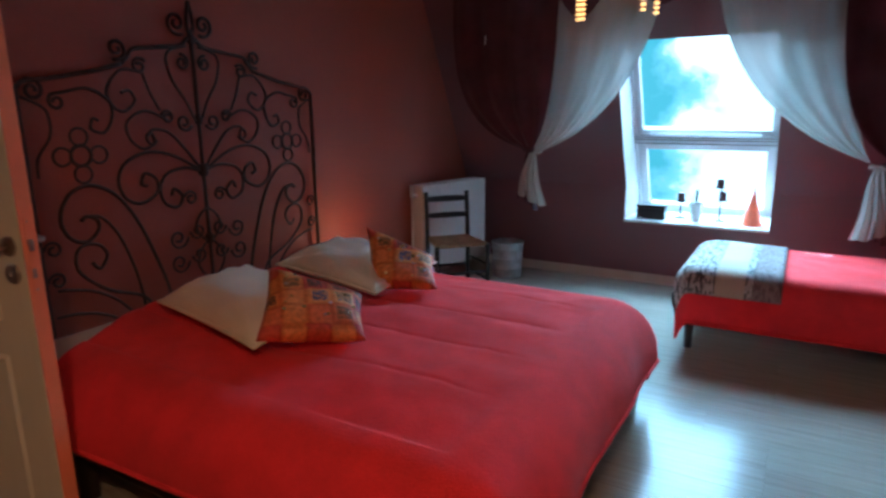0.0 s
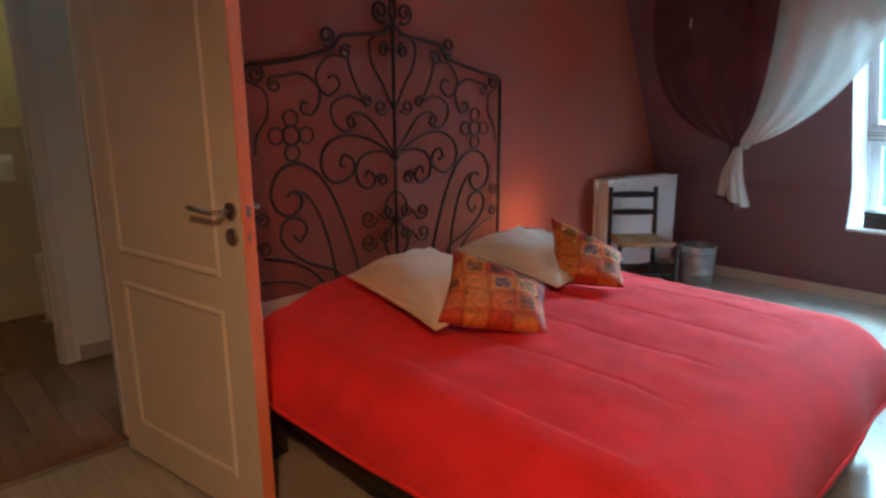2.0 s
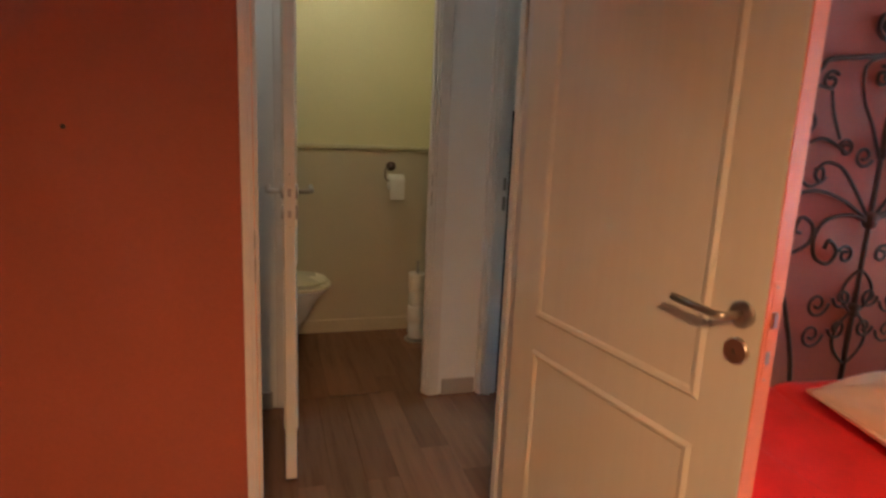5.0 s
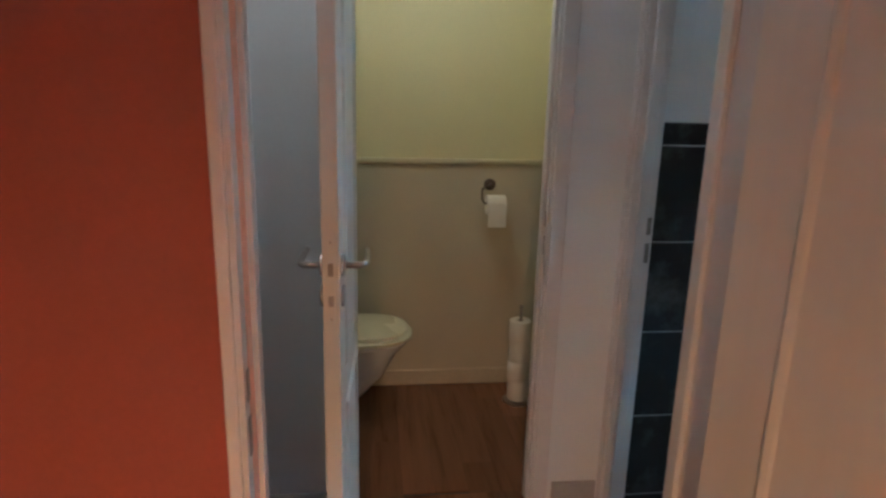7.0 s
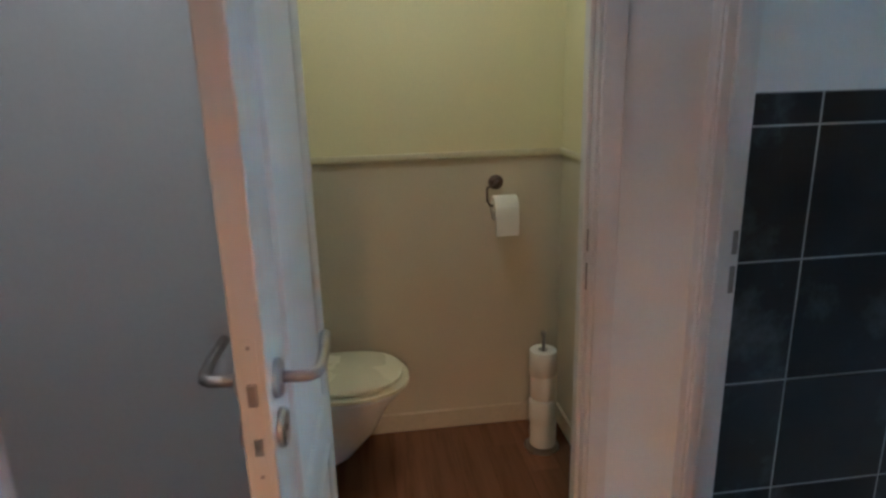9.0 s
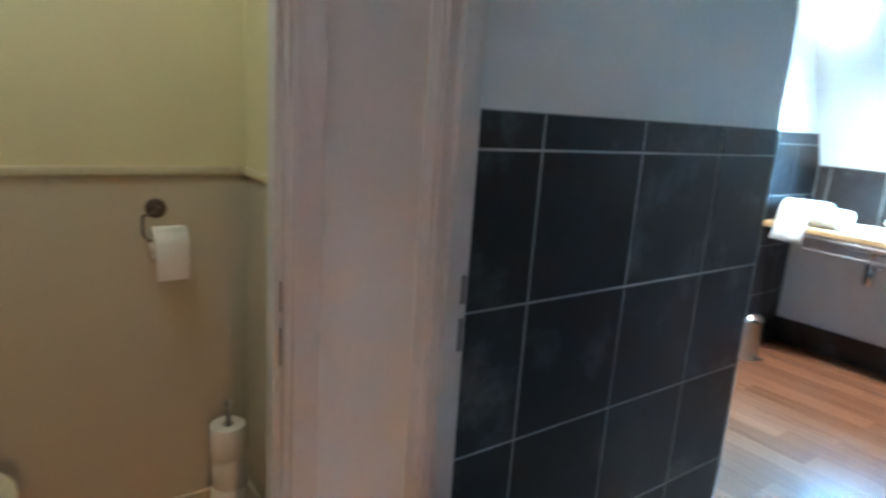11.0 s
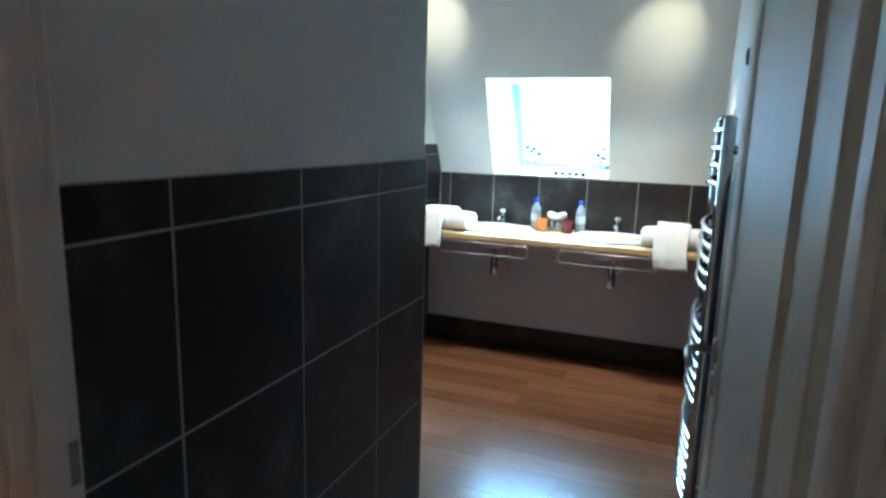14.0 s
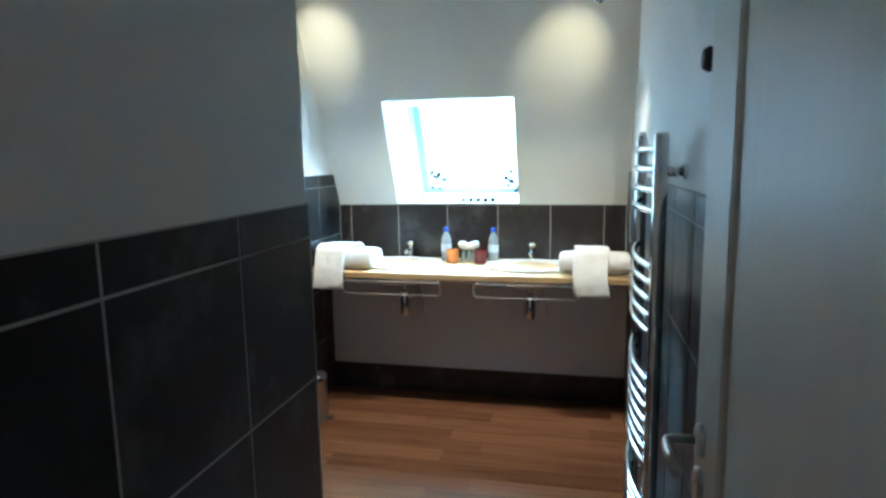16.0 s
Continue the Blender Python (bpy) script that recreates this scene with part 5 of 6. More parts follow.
def bead_strands():
    top = thing("beaded_chandelier", (1.53, 5.05, 2.2), "hanging strands of amber glass beads whose glints are made as glow", "ceiling lamp")
    bm = B()
    tube(bm, [(1.53, 5.05, 2.5), (1.53, 5.05, 2.22)], 0.006, 8)
    part("rod", bm, IRON, top, smooth=True)
    bm = B()
    tube(bm, [(1.53 + 0.22 * math.cos(k * math.pi / 20), 5.05 + 0.22 * math.sin(k * math.pi / 20), 2.22) for k in range(40)], 0.008, 8, closed=True)
    part("ring", bm, IRON, top, smooth=True)
    for k in range(4):
        bm = B()
        tube(bm, [(1.53, 5.05, 2.24), (1.53 + 0.22 * math.cos(k * math.pi / 2), 5.05 + 0.22 * math.sin(k * math.pi / 2), 2.22)], 0.005, 6)
        part("spoke", bm, IRON, top, smooth=True)
    for ang, low in ((165, 1.865), (215, 1.85), (12, 1.875), (325, 1.86)):
        bm = B()
        x, y = 1.53 + 0.22 * math.cos(radians(ang)), 5.05 + 0.22 * math.sin(radians(ang))
        z = 2.21
        while z > low:
            lathe(bm, [(0, -0.010), (0.014, -0.005), (0.016, 0), (0.014, 0.005), (0, 0.010)], (x, y, z), 10)
            z -= 0.027
        part("bead_strand", bm, BEAD, top, "strand of amber beads with glow for their glints", True)


bead_strands()

# small white tag on the curtain
bm = B()
box(bm, (0.535, CY - 0.075, 1.80), (0.548, CY - 0.070, 1.86), 0.002)
tagged(part("curtain_pull", bm, SILL_WHITE, None, "small white pull hanging in front of the plum curtain"), category="curtain pull")

# ---- things on the bedroom sill ----
SZ = WZ0 + 0.018
top = thing("wooden_box", (1.55, 6.33, SZ), "long dark lacquered box on the window sill", "box")
bm = B()
box(bm, (1.45, 6.27, SZ), (1.66, 6.39, SZ + 0.085), 0.004)
part("box_body", bm, BOXDARK, top)
bm = B()
box(bm, (1.446, 6.266, SZ + 0.087), (1.664, 6.394, SZ + 0.112), 0.005)
part("lid", bm, BOXDARK, top)


def candle(x, y, tiers):
    top = thing("candle_holder", (x, y, SZ), "iron candle holder with dark red candles on the sill", "candle holder", "candle holders on the sill")
    h = tiers[-1]
    bm = B()
    lathe(bm, [(0, SZ), (0.045, SZ), (0.045, SZ + 0.006), (0.008, SZ + 0.014), (0.006, SZ + h), (0, SZ + h)], (x, y, 0), 20)
    part("stand", bm, IRON, top, smooth="edges")
    for k, z in enumerate(tiers):
        dx = 0.0 if len(tiers) == 1 else (0.012, -0.01)[k]
        bm = B()
        lathe(bm, [(0, SZ + z), (0.036, SZ + z), (0.04, SZ + z + 0.008), (0.036, SZ + z + 0.006), (0, SZ + z + 0.004)], (x + dx, y, 0), 20)
        part("dish", bm, IRON, top, smooth="edges")
        bm = B()
        lathe(bm, [(0, SZ + z + 0.005), (0.027, SZ + z + 0.005), (0.027, SZ + z + 0.068), (0.02, SZ + z + 0.072), (0, SZ + z + 0.066)], (x + dx, y, 0), 20)
        part("candle", bm, CANDLE, top, "dark red pillar candle", "edges")


candle(1.75, 6.45, [0.13])
candle(2.04, 6.42, [0.16, 0.255])

top = thing("potted_plant", (1.88, 6.33, SZ), "small green plant in a tapered white pot on the sill", "plant")
bm = B()
lathe(bm, [(0, SZ), (0.032, SZ), (0.056, SZ + 0.145), (0.05, SZ + 0.145), (0.045, SZ + 0.12), (0, SZ + 0.12)], (1.88, 6.33, 0), 24)
part("pot", bm, POT, top, "tapered white glazed pot", "edges")
rng = random.Random(9)
bm = B()
lathe(bm, [(0, SZ + 0.121), (0.044, SZ + 0.121), (0.03, SZ + 0.128), (0, SZ + 0.13)], (1.88, 6.33, 0), 16)
part("soil", bm, SUBFLOOR, top)
for k in range(9):
    a, reach, h = rng.uniform(0, 6.28), rng.uniform(0.01, 0.05), rng.uniform(0.08, 0.17)
    bm = B()

    def fn(u, v, a=a, reach=reach, h=h):
        w = 0.014 * math.sin(math.pi * (0.08 + 0.92 * v)) * (u - 0.5)
        d = reach * v * v
        return Vector((1.88 + d * math.cos(a) - w * math.sin(a), 6.33 + d * math.sin(a) + w * math.cos(a), SZ + 0.12 + h * v))

    sheet(bm, fn, 2, 7, 0.0015)
    part("leaf", bm, LEAF, top, smooth=True)

top = thing("paper_cone_tree", (2.27, 6.36, SZ), "orange fringed paper cone shaped like a small tree", "ornament")
for k in range(7):
    z0 = SZ + 0.03 * k
    r0 = 0.078 * (1 - k / 8.2)
    bm = B()
    lathe(bm, [(r0 * 0.55, z0 + 0.055), (r0 * 0.8, z0 + 0.028), (r0, z0 + 0.002), (r0 * 0.96, z0), (r0 * 0.5, z0 + 0.045)], (2.27, 6.36, 0), 18)
    part("paper_tier", bm, ORANGE, top, smooth="edges")
bm = B()
lathe(bm, [(0.012, SZ), (0.012, SZ + 0.2), (0.004, SZ + 0.28), (0, SZ + 0.285)], (2.27, 6.36, 0), 10)
part("core", bm, ORANGE, top, smooth=True)

# ceiling lamp that lights the end of the room with the door
top = thing("pendant_lamp", (2.6, 1.1, 2.5), "lit pendant lamp with a red paper shade", "ceiling lamp")
bm = B()
tube(bm, [(2.6, 1.1, 2.5), (2.6, 1.1, 2.28)], 0.004, 8)
part("cord", bm, BLACK, top, smooth=True)
bm = B()
lathe(bm, [(0.06, 2.30), (0.17, 2.10), (0.165, 2.10), (0.057, 2.297)], (2.6, 1.1, 0), 28)
part("shade", bm, SHADE, top, "red paper shade", "edges")
bm = B()
lathe(bm, [(0, 2.13), (0.02, 2.14), (0.03, 2.17), (0.02, 2.21), (0.012, 2.25), (0, 2.28)], (2.6, 1.1, 0), 14)
part("bulb", bm, BULB, top, "glowing bulb", True)
lamp("pendant_light", "SPOT", 72, WARM, pose(2.6, 1.1, 2.08), 0.06, angle=176, blend=0.7)

# ---- toilet ----


def wc():
    top = thing("toilet", (-1.90, 1.30, 0.0), "wall-hung white ceramic toilet with an ivory closed lid", "toilet")
    cx, y0, y1 = -1.90, WC_S, 1.575

    def ring(bm, z, wide, front, back, n=32):
        z = z - 0.018 if z > 0.1 else z
        vs = []
        for k in range(n):
            a = 2 * math.pi * k / n
            cy = (front + back) / 2
            ry = (front - back) / 2
            px = math.copysign(abs(math.cos(a)) ** 0.85, math.cos(a)) * wide
            py = math.copysign(abs(math.sin(a)) ** (0.85 if math.sin(a) > 0 else 0.5), math.sin(a)) * ry
            vs.append(bm.verts.new((cx + px, cy + py, z)))
        return vs

    def skin(bm, rings):
        for a, b in zip(rings, rings[1:]):
            for k in range(len(a)):
                bm.faces.new((a[k], a[(k + 1) % len(a)], b[(k + 1) % len(a)], b[k]))
        bm.faces.new(rings[0][::-1])
        bm.faces.new(rings[-1])

    bm = B()
    skin(bm, [ring(bm, 0.05, 0.09, 1.26, y0), ring(bm, 0.12, 0.12, 1.35, y0), ring(bm, 0.22, 0.15, 1.44, y0), ring(bm, 0.33, 0.165, 1.50, y0), ring(bm, 0.385, 0.18, 1.555, y0), ring(bm, 0.405, 0.182, 1.56, y0)])
    part("bowl", bm, CERAMIC, top, "white glazed ceramic bowl", True)
    bm = B()
    skin(bm, [ring(bm, 0.407, 0.180, y1 - 0.01, 1.10), ring(bm, 0.411, 0.188, y1, 1.09), ring(bm, 0.425, 0.188, y1, 1.09), ring(bm, 0.430, 0.182, y1 - 0.006, 1.095)])
    part("seat", bm, SEAT, top, "ivory toilet seat", "edges")
    bm = B()
    skin(bm, [ring(bm, 0.434, 0.172, y1 - 0.03, 1.11), ring(bm, 0.440, 0.178, y1 - 0.022, 1.10), ring(bm, 0.452, 0.176, y1 - 0.024, 1.10), ring(bm, 0.460, 0.15, y1 - 0.05, 1.13)])
    part("lid", bm, SEAT, top, "ivory closed toilet lid", "edges")
    for x in (-0.08, 0.08):
        bm = B()
        tube(bm, [(cx + x - 0.02, 1.085, 0.412), (cx + x + 0.02, 1.085, 0.412)], 0.012, 10)
        part("lid_hinge", bm, CHROME, top, "chrome lid hinge", True)


wc()


def roll(bm, at, axis, r=0.055, length=0.095, core=0.02, n=24):
    rot = Matrix.Translation(at) @ (Matrix.Rotation(math.pi / 2, 4, "X") if axis == "y" else Matrix.Identity(4))
    lathe(bm, [(core, -length / 2), (r - 0.0015, -length / 2), (r, -length / 2 + 0.002), (r, length / 2 - 0.002), (r - 0.0015, length / 2), (core, length / 2), (core, -length / 2)], n=n, m=rot)


top = thing("toilet_paper_holder", (WC_W, 1.98, 1.08), "dark round wall bracket holding a hanging paper roll", "paper holder")
bm = B()
lathe(bm, [(0, 0), (0.030, 0), (0.030, 0.008), (0.022, 0.014), (0.010, 0.018), (0.008, 0.05), (0, 0.05)], n=20, m=Matrix.Translation((WC_W, 1.975, 1.085)) @ Matrix.Rotation(math.pi / 2, 4, "Y"))
part("rosette", bm, BRONZE, top, "dark steel rosette", "edges")
bm = B()
tube(bm, [(WC_W + 0.045, 1.975, 1.085), (WC_W + 0.05, 1.93, 1.07), (WC_W + 0.06, 1.928, 1.02), (WC_W + 0.06, 1.94, 1.00), (WC_W + 0.06, 2.05, 1.00)], 0.005, 8)
part("arm", bm, BRONZE, top, "bent steel arm", True)
bm = B()
roll(bm, (WC_W + 0.06, 1.998, 0.99), "y", 0.05, 0.095)
tagged(part("toilet_roll", bm, PAPER, None, "half-used white toilet roll hanging on the holder", "edges"), category="toilet roll")
bm = B()
sheet(bm, lambda u, v: Vector((WC_W + 0.11 + 0.004 * math.sin(3 * v), 1.952 + u * 0.092, 1.0 - v * 0.115)), 4, 8, 0.001)
part("loose_sheet", bm, PAPER, bpy.data.objects["toilet_roll"], "hanging end of the roll")

top = thing("roll_stand", (-1.935, 2.12, 0), "dark metal floor stand for spare toilet rolls", "roll stand")
bm = B()
lathe(bm, [(0, 0), (0.07, 0), (0.07, 0.008), (0.01, 0.014), (0.008, 0.02), (0, 0.02)], (-1.935, 2.12, 0), 24)
part("foot", bm, STEEL, top, smooth="edges")
bm = B()
tube(bm, [(-1.935, 2.12, 0.01), (-1.935, 2.12, 0.48), (-1.935, 2.12, 0.50)], 0.007, 10)
part("rod", bm, STEEL, top, smooth=True)
bm = B()
lathe(bm, [(0, 0.496), (0.012, 0.501), (0.012, 0.514), (0, 0.52)], (-1.935, 2.12, 0), 12)
part("knob", bm, STEEL, top, smooth=True)
for k in range(4):
    bm = B()
    roll(bm, (-1.935 + 0.003 * math.sin(k * 2.1), 2.12 + 0.003 * math.cos(k * 3), 0.015 + 0.053 + k * 0.106), "z", 0.054, 0.104)
    tagged(part("spare_toilet_roll", bm, PAPER, None, "white toilet roll threaded on the floor stand", "edges"), category="toilet roll", group="spare rolls on the stand")

top = thing("toilet_downlight", (-1.62, 1.60, CEILING), "small round ceiling downlight, lit", "ceiling lamp")
bm = B()
lathe(bm, [(0.0, CEILING), (0.045, CEILING), (0.045, CEILING - 0.006), (0.034, CEILING - 0.008), (0.034, CEILING - 0.002), (0, CEILING - 0.002)], (-1.62, 1.60, 0), 24)
part("trim_ring", bm, STEEL, top, smooth="edges")
lamp("toilet_light", "SPOT", 5.6, (1.0, 0.88, 0.60), look((-1.62, 1.60, CEILING - 0.03), (-1.72, 1.60, 0.9)), 0.12, angle=170, blend=0.6)

# fill lamp added to brighten the hall, its ceiling fitting made up
top = thing("hall_fill_lamp", (-0.72, 1.05, CEILING), "added warm-white fill lamp in the hall ceiling", "ceiling lamp")
bm = B()
lathe(bm, [(0.0, CEILING), (0.045, CEILING), (0.045, CEILING - 0.006), (0.034, CEILING - 0.008), (0.034, CEILING - 0.002), (0, CEILING - 0.002)], (-0.72, 1.05, 0), 24)
part("trim_ring", bm, STEEL, top, smooth="edges")
lamp("hall_fill", "POINT", 1.6, (1.0, 0.88, 0.72), pose(-0.72, 1.05, CEILING - 0.06), 0.05)

# ---- bathroom ----
CT = 0.875


def basin_at(x, y=5.89):
    top = thing("washbasin", (x, y, CT), "white oval ceramic basin set into the worktop", "basin", "washbasins")
    bm = B()
    prof = [(0.97, 0.0), (1.0, 0.006), (0.99, 0.014), (0.95, 0.017), (0.90, 0.013), (0.86, -0.01), (0.75, -0.07), (0.5, -0.115), (0.12, -0.125), (0, -0.125)]
    lathe(bm, [(r, CT + 0.001 + z) for r, z in prof], (x, y, 0), 48, squash=(0.265, 0.215))
    part("bowl", bm, CERAMIC, top, smooth=True)
    bm = B()
    lathe(bm, [(0, CT - 0.121), (0.02, CT - 0.121), (0.02, CT - 0.118), (0, CT - 0.116)], (x, y, 0), 16)
    part("drain", bm, CHROME, top, "chrome drain", True)


def tap_at(x, y=6.125):
    top = thing("basin_tap", (x, y, CT), "chrome basin mixer tap behind the basin", "tap", "basin taps")
    bm = B()
    lathe(bm, [(0, CT), (0.028, CT), (0.026, CT + 0.006), (0.021, CT + 0.012), (0.02, CT + 0.075), (0.016, CT + 0.085), (0, CT + 0.087)], (x, y, 0), 20)
    part("tap_body", bm, CHROME, top, smooth="edges")
    bm = B()
    tube(bm, [(x, y - 0.01, CT + 0.055), (x, y - 0.05, CT + 0.068), (x, y - 0.10, CT + 0.064), (x, y - 0.115, CT + 0.05)], 0.012, 10)
    part("spout", bm, CHROME, top, smooth=True)
    bm = B()
    lathe(bm, [(0, 0), (0.018, 0), (0.026, 0.012), (0.028, 0.022), (0.02, 0.03), (0, 0.032)], (x, y, CT + 0.088), 10)
    part("tap_knob", bm, CHROME, top, smooth="edges")


bm = B()
box(bm, (BATH_W + 0.002, 5.585, 0.838), (BATH_E - 0.002, FACADE - 0.014, CT), 0.006)
tagged(part("worktop", bm, BEECH, None, "long beech worktop carrying two basins"), category="worktop")
for x in (-1.60, -0.79):
    basin_at(x)
    tap_at(x)


def towel_rail(x0, x1):
    top = thing("towel_rail", ((x0 + x1) / 2, 5.57, 0.80), "double chrome towel rail under the worktop's edge", "towel rail", "towel rails under the worktop")
    for z in (0.825, 0.75):
        bm = B()
        tube(bm, [(x0, 5.572, z), (x1, 5.572, z)], 0.0042, 8)
        part("bar", bm, SATIN, top, smooth=True)
    for x, s in ((x0, -1), (x1, 1)):
        bm = B()
        tube(bm, [(x, 5.572, 0.825)] + [(x + s * 0.022 * math.sin(a), 5.572, 0.7875 + 0.0375 * math.cos(a)) for a in (0.4, 0.9, 1.57, 2.2, 2.7)] + [(x, 5.572, 0.75)], 0.0042, 8)
        part("end_bend", bm, SATIN, top, smooth=True)
        bm = B()
        tube(bm, [(x, 5.572, 0.825), (x, 5.595, 0.83), (x, 5.61, 0.8385)], 0.0042, 8)
        part("fixing", bm, SATIN, top, smooth=True)


towel_rail(-1.85, -1.295)
towel_rail(-1.06, -0.51)


def trap(x):
    top = thing("bottle_trap", (x, 5.86, 0.60), "chrome bottle trap and waste pipe under the basin", "waste trap", "waste traps")
    bm = B()
    tube(bm, [(x, 5.86, 0.838), (x, 5.86, 0.70)], 0.016, 12)
    part("tail_pipe", bm, CHROME, top, smooth=True)
    bm = B()
    lathe(bm, [(0, 0.555), (0.026, 0.557), (0.032, 0.575), (0.032, 0.68), (0.026, 0.70), (0, 0.702)], (x, 5.86, 0), 18)
    part("trap_body", bm, CHROME, top, smooth="edges")
    bm = B()
    tube(bm, [(x + 0.02, 5.87, 0.67), (x + 0.05, 5.90, 0.67), (x + 0.05, 6.0, 0.67)], 0.014, 10)
    part("outlet_pipe", bm, CHROME, top, smooth=True)
    for dx in (-0.045, 0.095):
        bm = B()
        tube(bm, [(x + dx, 6.0, 0.56), (x + dx, 5.96, 0.56), (x + dx, 5.955, 0.60), (x + dx * 0.4, 5.98, 0.838)], 0.006, 8)
        part("supply_hose", bm, STEEL, top, smooth=True)


trap(-1.57)
trap(-0.78)


def folded_towel(x0, x1, drape_a, drape_b, seed):
    """A rolled bath towel with a hand towel laid over it and down the worktop's edge."""
    mid = (x0 + x1) / 2
    top = thing("bath_towel", (mid, 5.75, CT), "rolled white terry bath towel on the worktop", "towel", "bath towels")
    for k, (y, z, r) in enumerate(((5.70, CT + 0.062, 0.062), (5.83, CT + 0.058, 0.058))):
        bm = B()

        def fn(u, v, y=y, z=z, r=r):
            a = 2 * math.pi * v
            x = x0 + u * (x1 - x0)
            end = 1 - 0.12 * (abs(2 * u - 1) ** 8)
            rr = r * end * (1 + 0.06 * noise.noise((u * 4, math.cos(a) * 1.5 + seed, math.sin(a) * 1.5)))
            return Vector((x, y + rr * math.cos(a), max(CT + 0.002, z + rr * math.sin(a))))

        sheet(bm, fn, 24, 28)
        for u in (0, 1):
            lathe(bm, [(0, 0.012), (0.6 * r, 0.008), (0.88 * r, 0)], n=24, m=Matrix.Translation((x1 if u else x0, y, z)) @ Matrix.Rotation(math.pi / 2 if u else -math.pi / 2, 4, "Y"))
        part("towel_roll", bm, TOWEL, top, smooth=True)
    bm = B()
    path = [(5.93, CT + 0.10), (5.86, CT + 0.128), (5.77, CT + 0.128), (5.70, CT + 0.138), (5.64, CT + 0.122), (5.605, CT + 0.07), (5.575, CT + 0.01), (5.556, CT - 0.04), (5.55, CT - 0.075), (5.552, CT - 0.095)]

    def fn(u, v):
        f = v * (len(path) - 1)
        i = min(int(f), len(path) - 2)
        g = f - i
        y, z = (path[i][k] * (1 - g) + path[i + 1][k] * g for k in (0, 1))
        x = drape_a + u * (drape_b - drape_a)
        return Vector((x + 0.006 * math.sin(9 * v + seed), y - 0.006 * noise.noise((u * 4, v * 5, seed)), z + 0.004 * noise.noise((u * 5 + seed, v * 5, 1))))

    sheet(bm, fn, 18, 40, 0.016)
    tagged(part("hand_towel", bm, TOWEL, None, "white terry hand towel hanging over the worktop's edge", True), category="towel", group="hand towels")


folded_towel(-2.06, -1.72, -2.05, -1.865, 1.0)
folded_towel(-0.60, -0.22, -0.52, -0.335, 5.0)


def bottle(x, y):
    top = thing("water_bottle", (x, y, CT), "clear plastic water bottle with a blue cap", "bottle", "water bottles")
    bm = B()
    prof = [(0, 0), (0.031, 0), (0.033, 0.006)]
    for k in range(5):
        prof += [(0.033, 0.02 + k * 0.022), (0.0315, 0.031 + k * 0.022)]
    prof += [(0.033, 0.13), (0.03, 0.15), (0.016, 0.178), (0.0125, 0.185), (0.0125, 0.196), (0, 0.196)]
    lathe(bm, prof, (x, y, CT), 20)
    part("bottle_body", bm, WATER, top, smooth=True)
    bm = B()
    lathe(bm, [(0, 0.190), (0.016, 0.190), (0.016, 0.213), (0.014, 0.216), (0, 0.216)], (x, y, CT), 16)
    part("cap", bm, BLUE_CAP, top, "blue screw cap", "edges")
    bm = B()
    lathe(bm, [(0.0336, 0.06), (0.0338, 0.062), (0.0338, 0.108), (0.0336, 0.11)], (x, y, CT), 20)
    part("paper_band", bm, surface("pale_blue_label", (0.55, 0.66, 0.75), 0.5), top, "pale blue label band", True)


bottle(-1.345, 6.08)
bottle(-1.035, 6.08)


def tumbler(x, y, mat, label):
    bm = B()
    lathe(bm, [(0, 0), (0.034, 0), (0.039, 0.01), (0.042, 0.085), (0.039, 0.085), (0.036, 0.012), (0, 0.01)], (x, y, CT), 24)
    tagged(part("glass_tumbler", bm, mat, None, label, "edges"), category="glass", group="coloured glasses")


tumbler(-1.285, 5.99, AMBER, "amber glass tumbler on the worktop")
tumbler(-1.105, 5.99, WINE, "dark red glass tumbler on the worktop")
top = thing("toiletry_set", (-1.19, 6.05, CT), "small white folded cloths and bottles standing between the glasses", "toiletries")
for dx, dy, r, h in ((-0.035, 0, 0.014, 0.075), (0.0, 0.015, 0.014, 0.08), (0.035, 0, 0.014, 0.075)):
    bm = B()
    lathe(bm, [(0, 0), (r, 0), (r, h * 0.7), (r * 0.6, h * 0.78), (r * 0.6, h), (0, h)], (-1.19 + dx, 6.05 + dy, CT), 14)
    part("small_bottle", bm, WATER, top, "small clear bottle", "edges")
for dx, s in ((-0.032, 1), (0.032, -1)):
    bm = B()
    blob(bm, (0.075, 0.05, 0.05), pose(-1.19 + dx, 6.05, CT + 0.105, 12, 18 * s, 10), 10, 0.1, 0.006, dx)
    part("rosette_cloth", bm, TOWEL, top, "small white folded flannel", True)


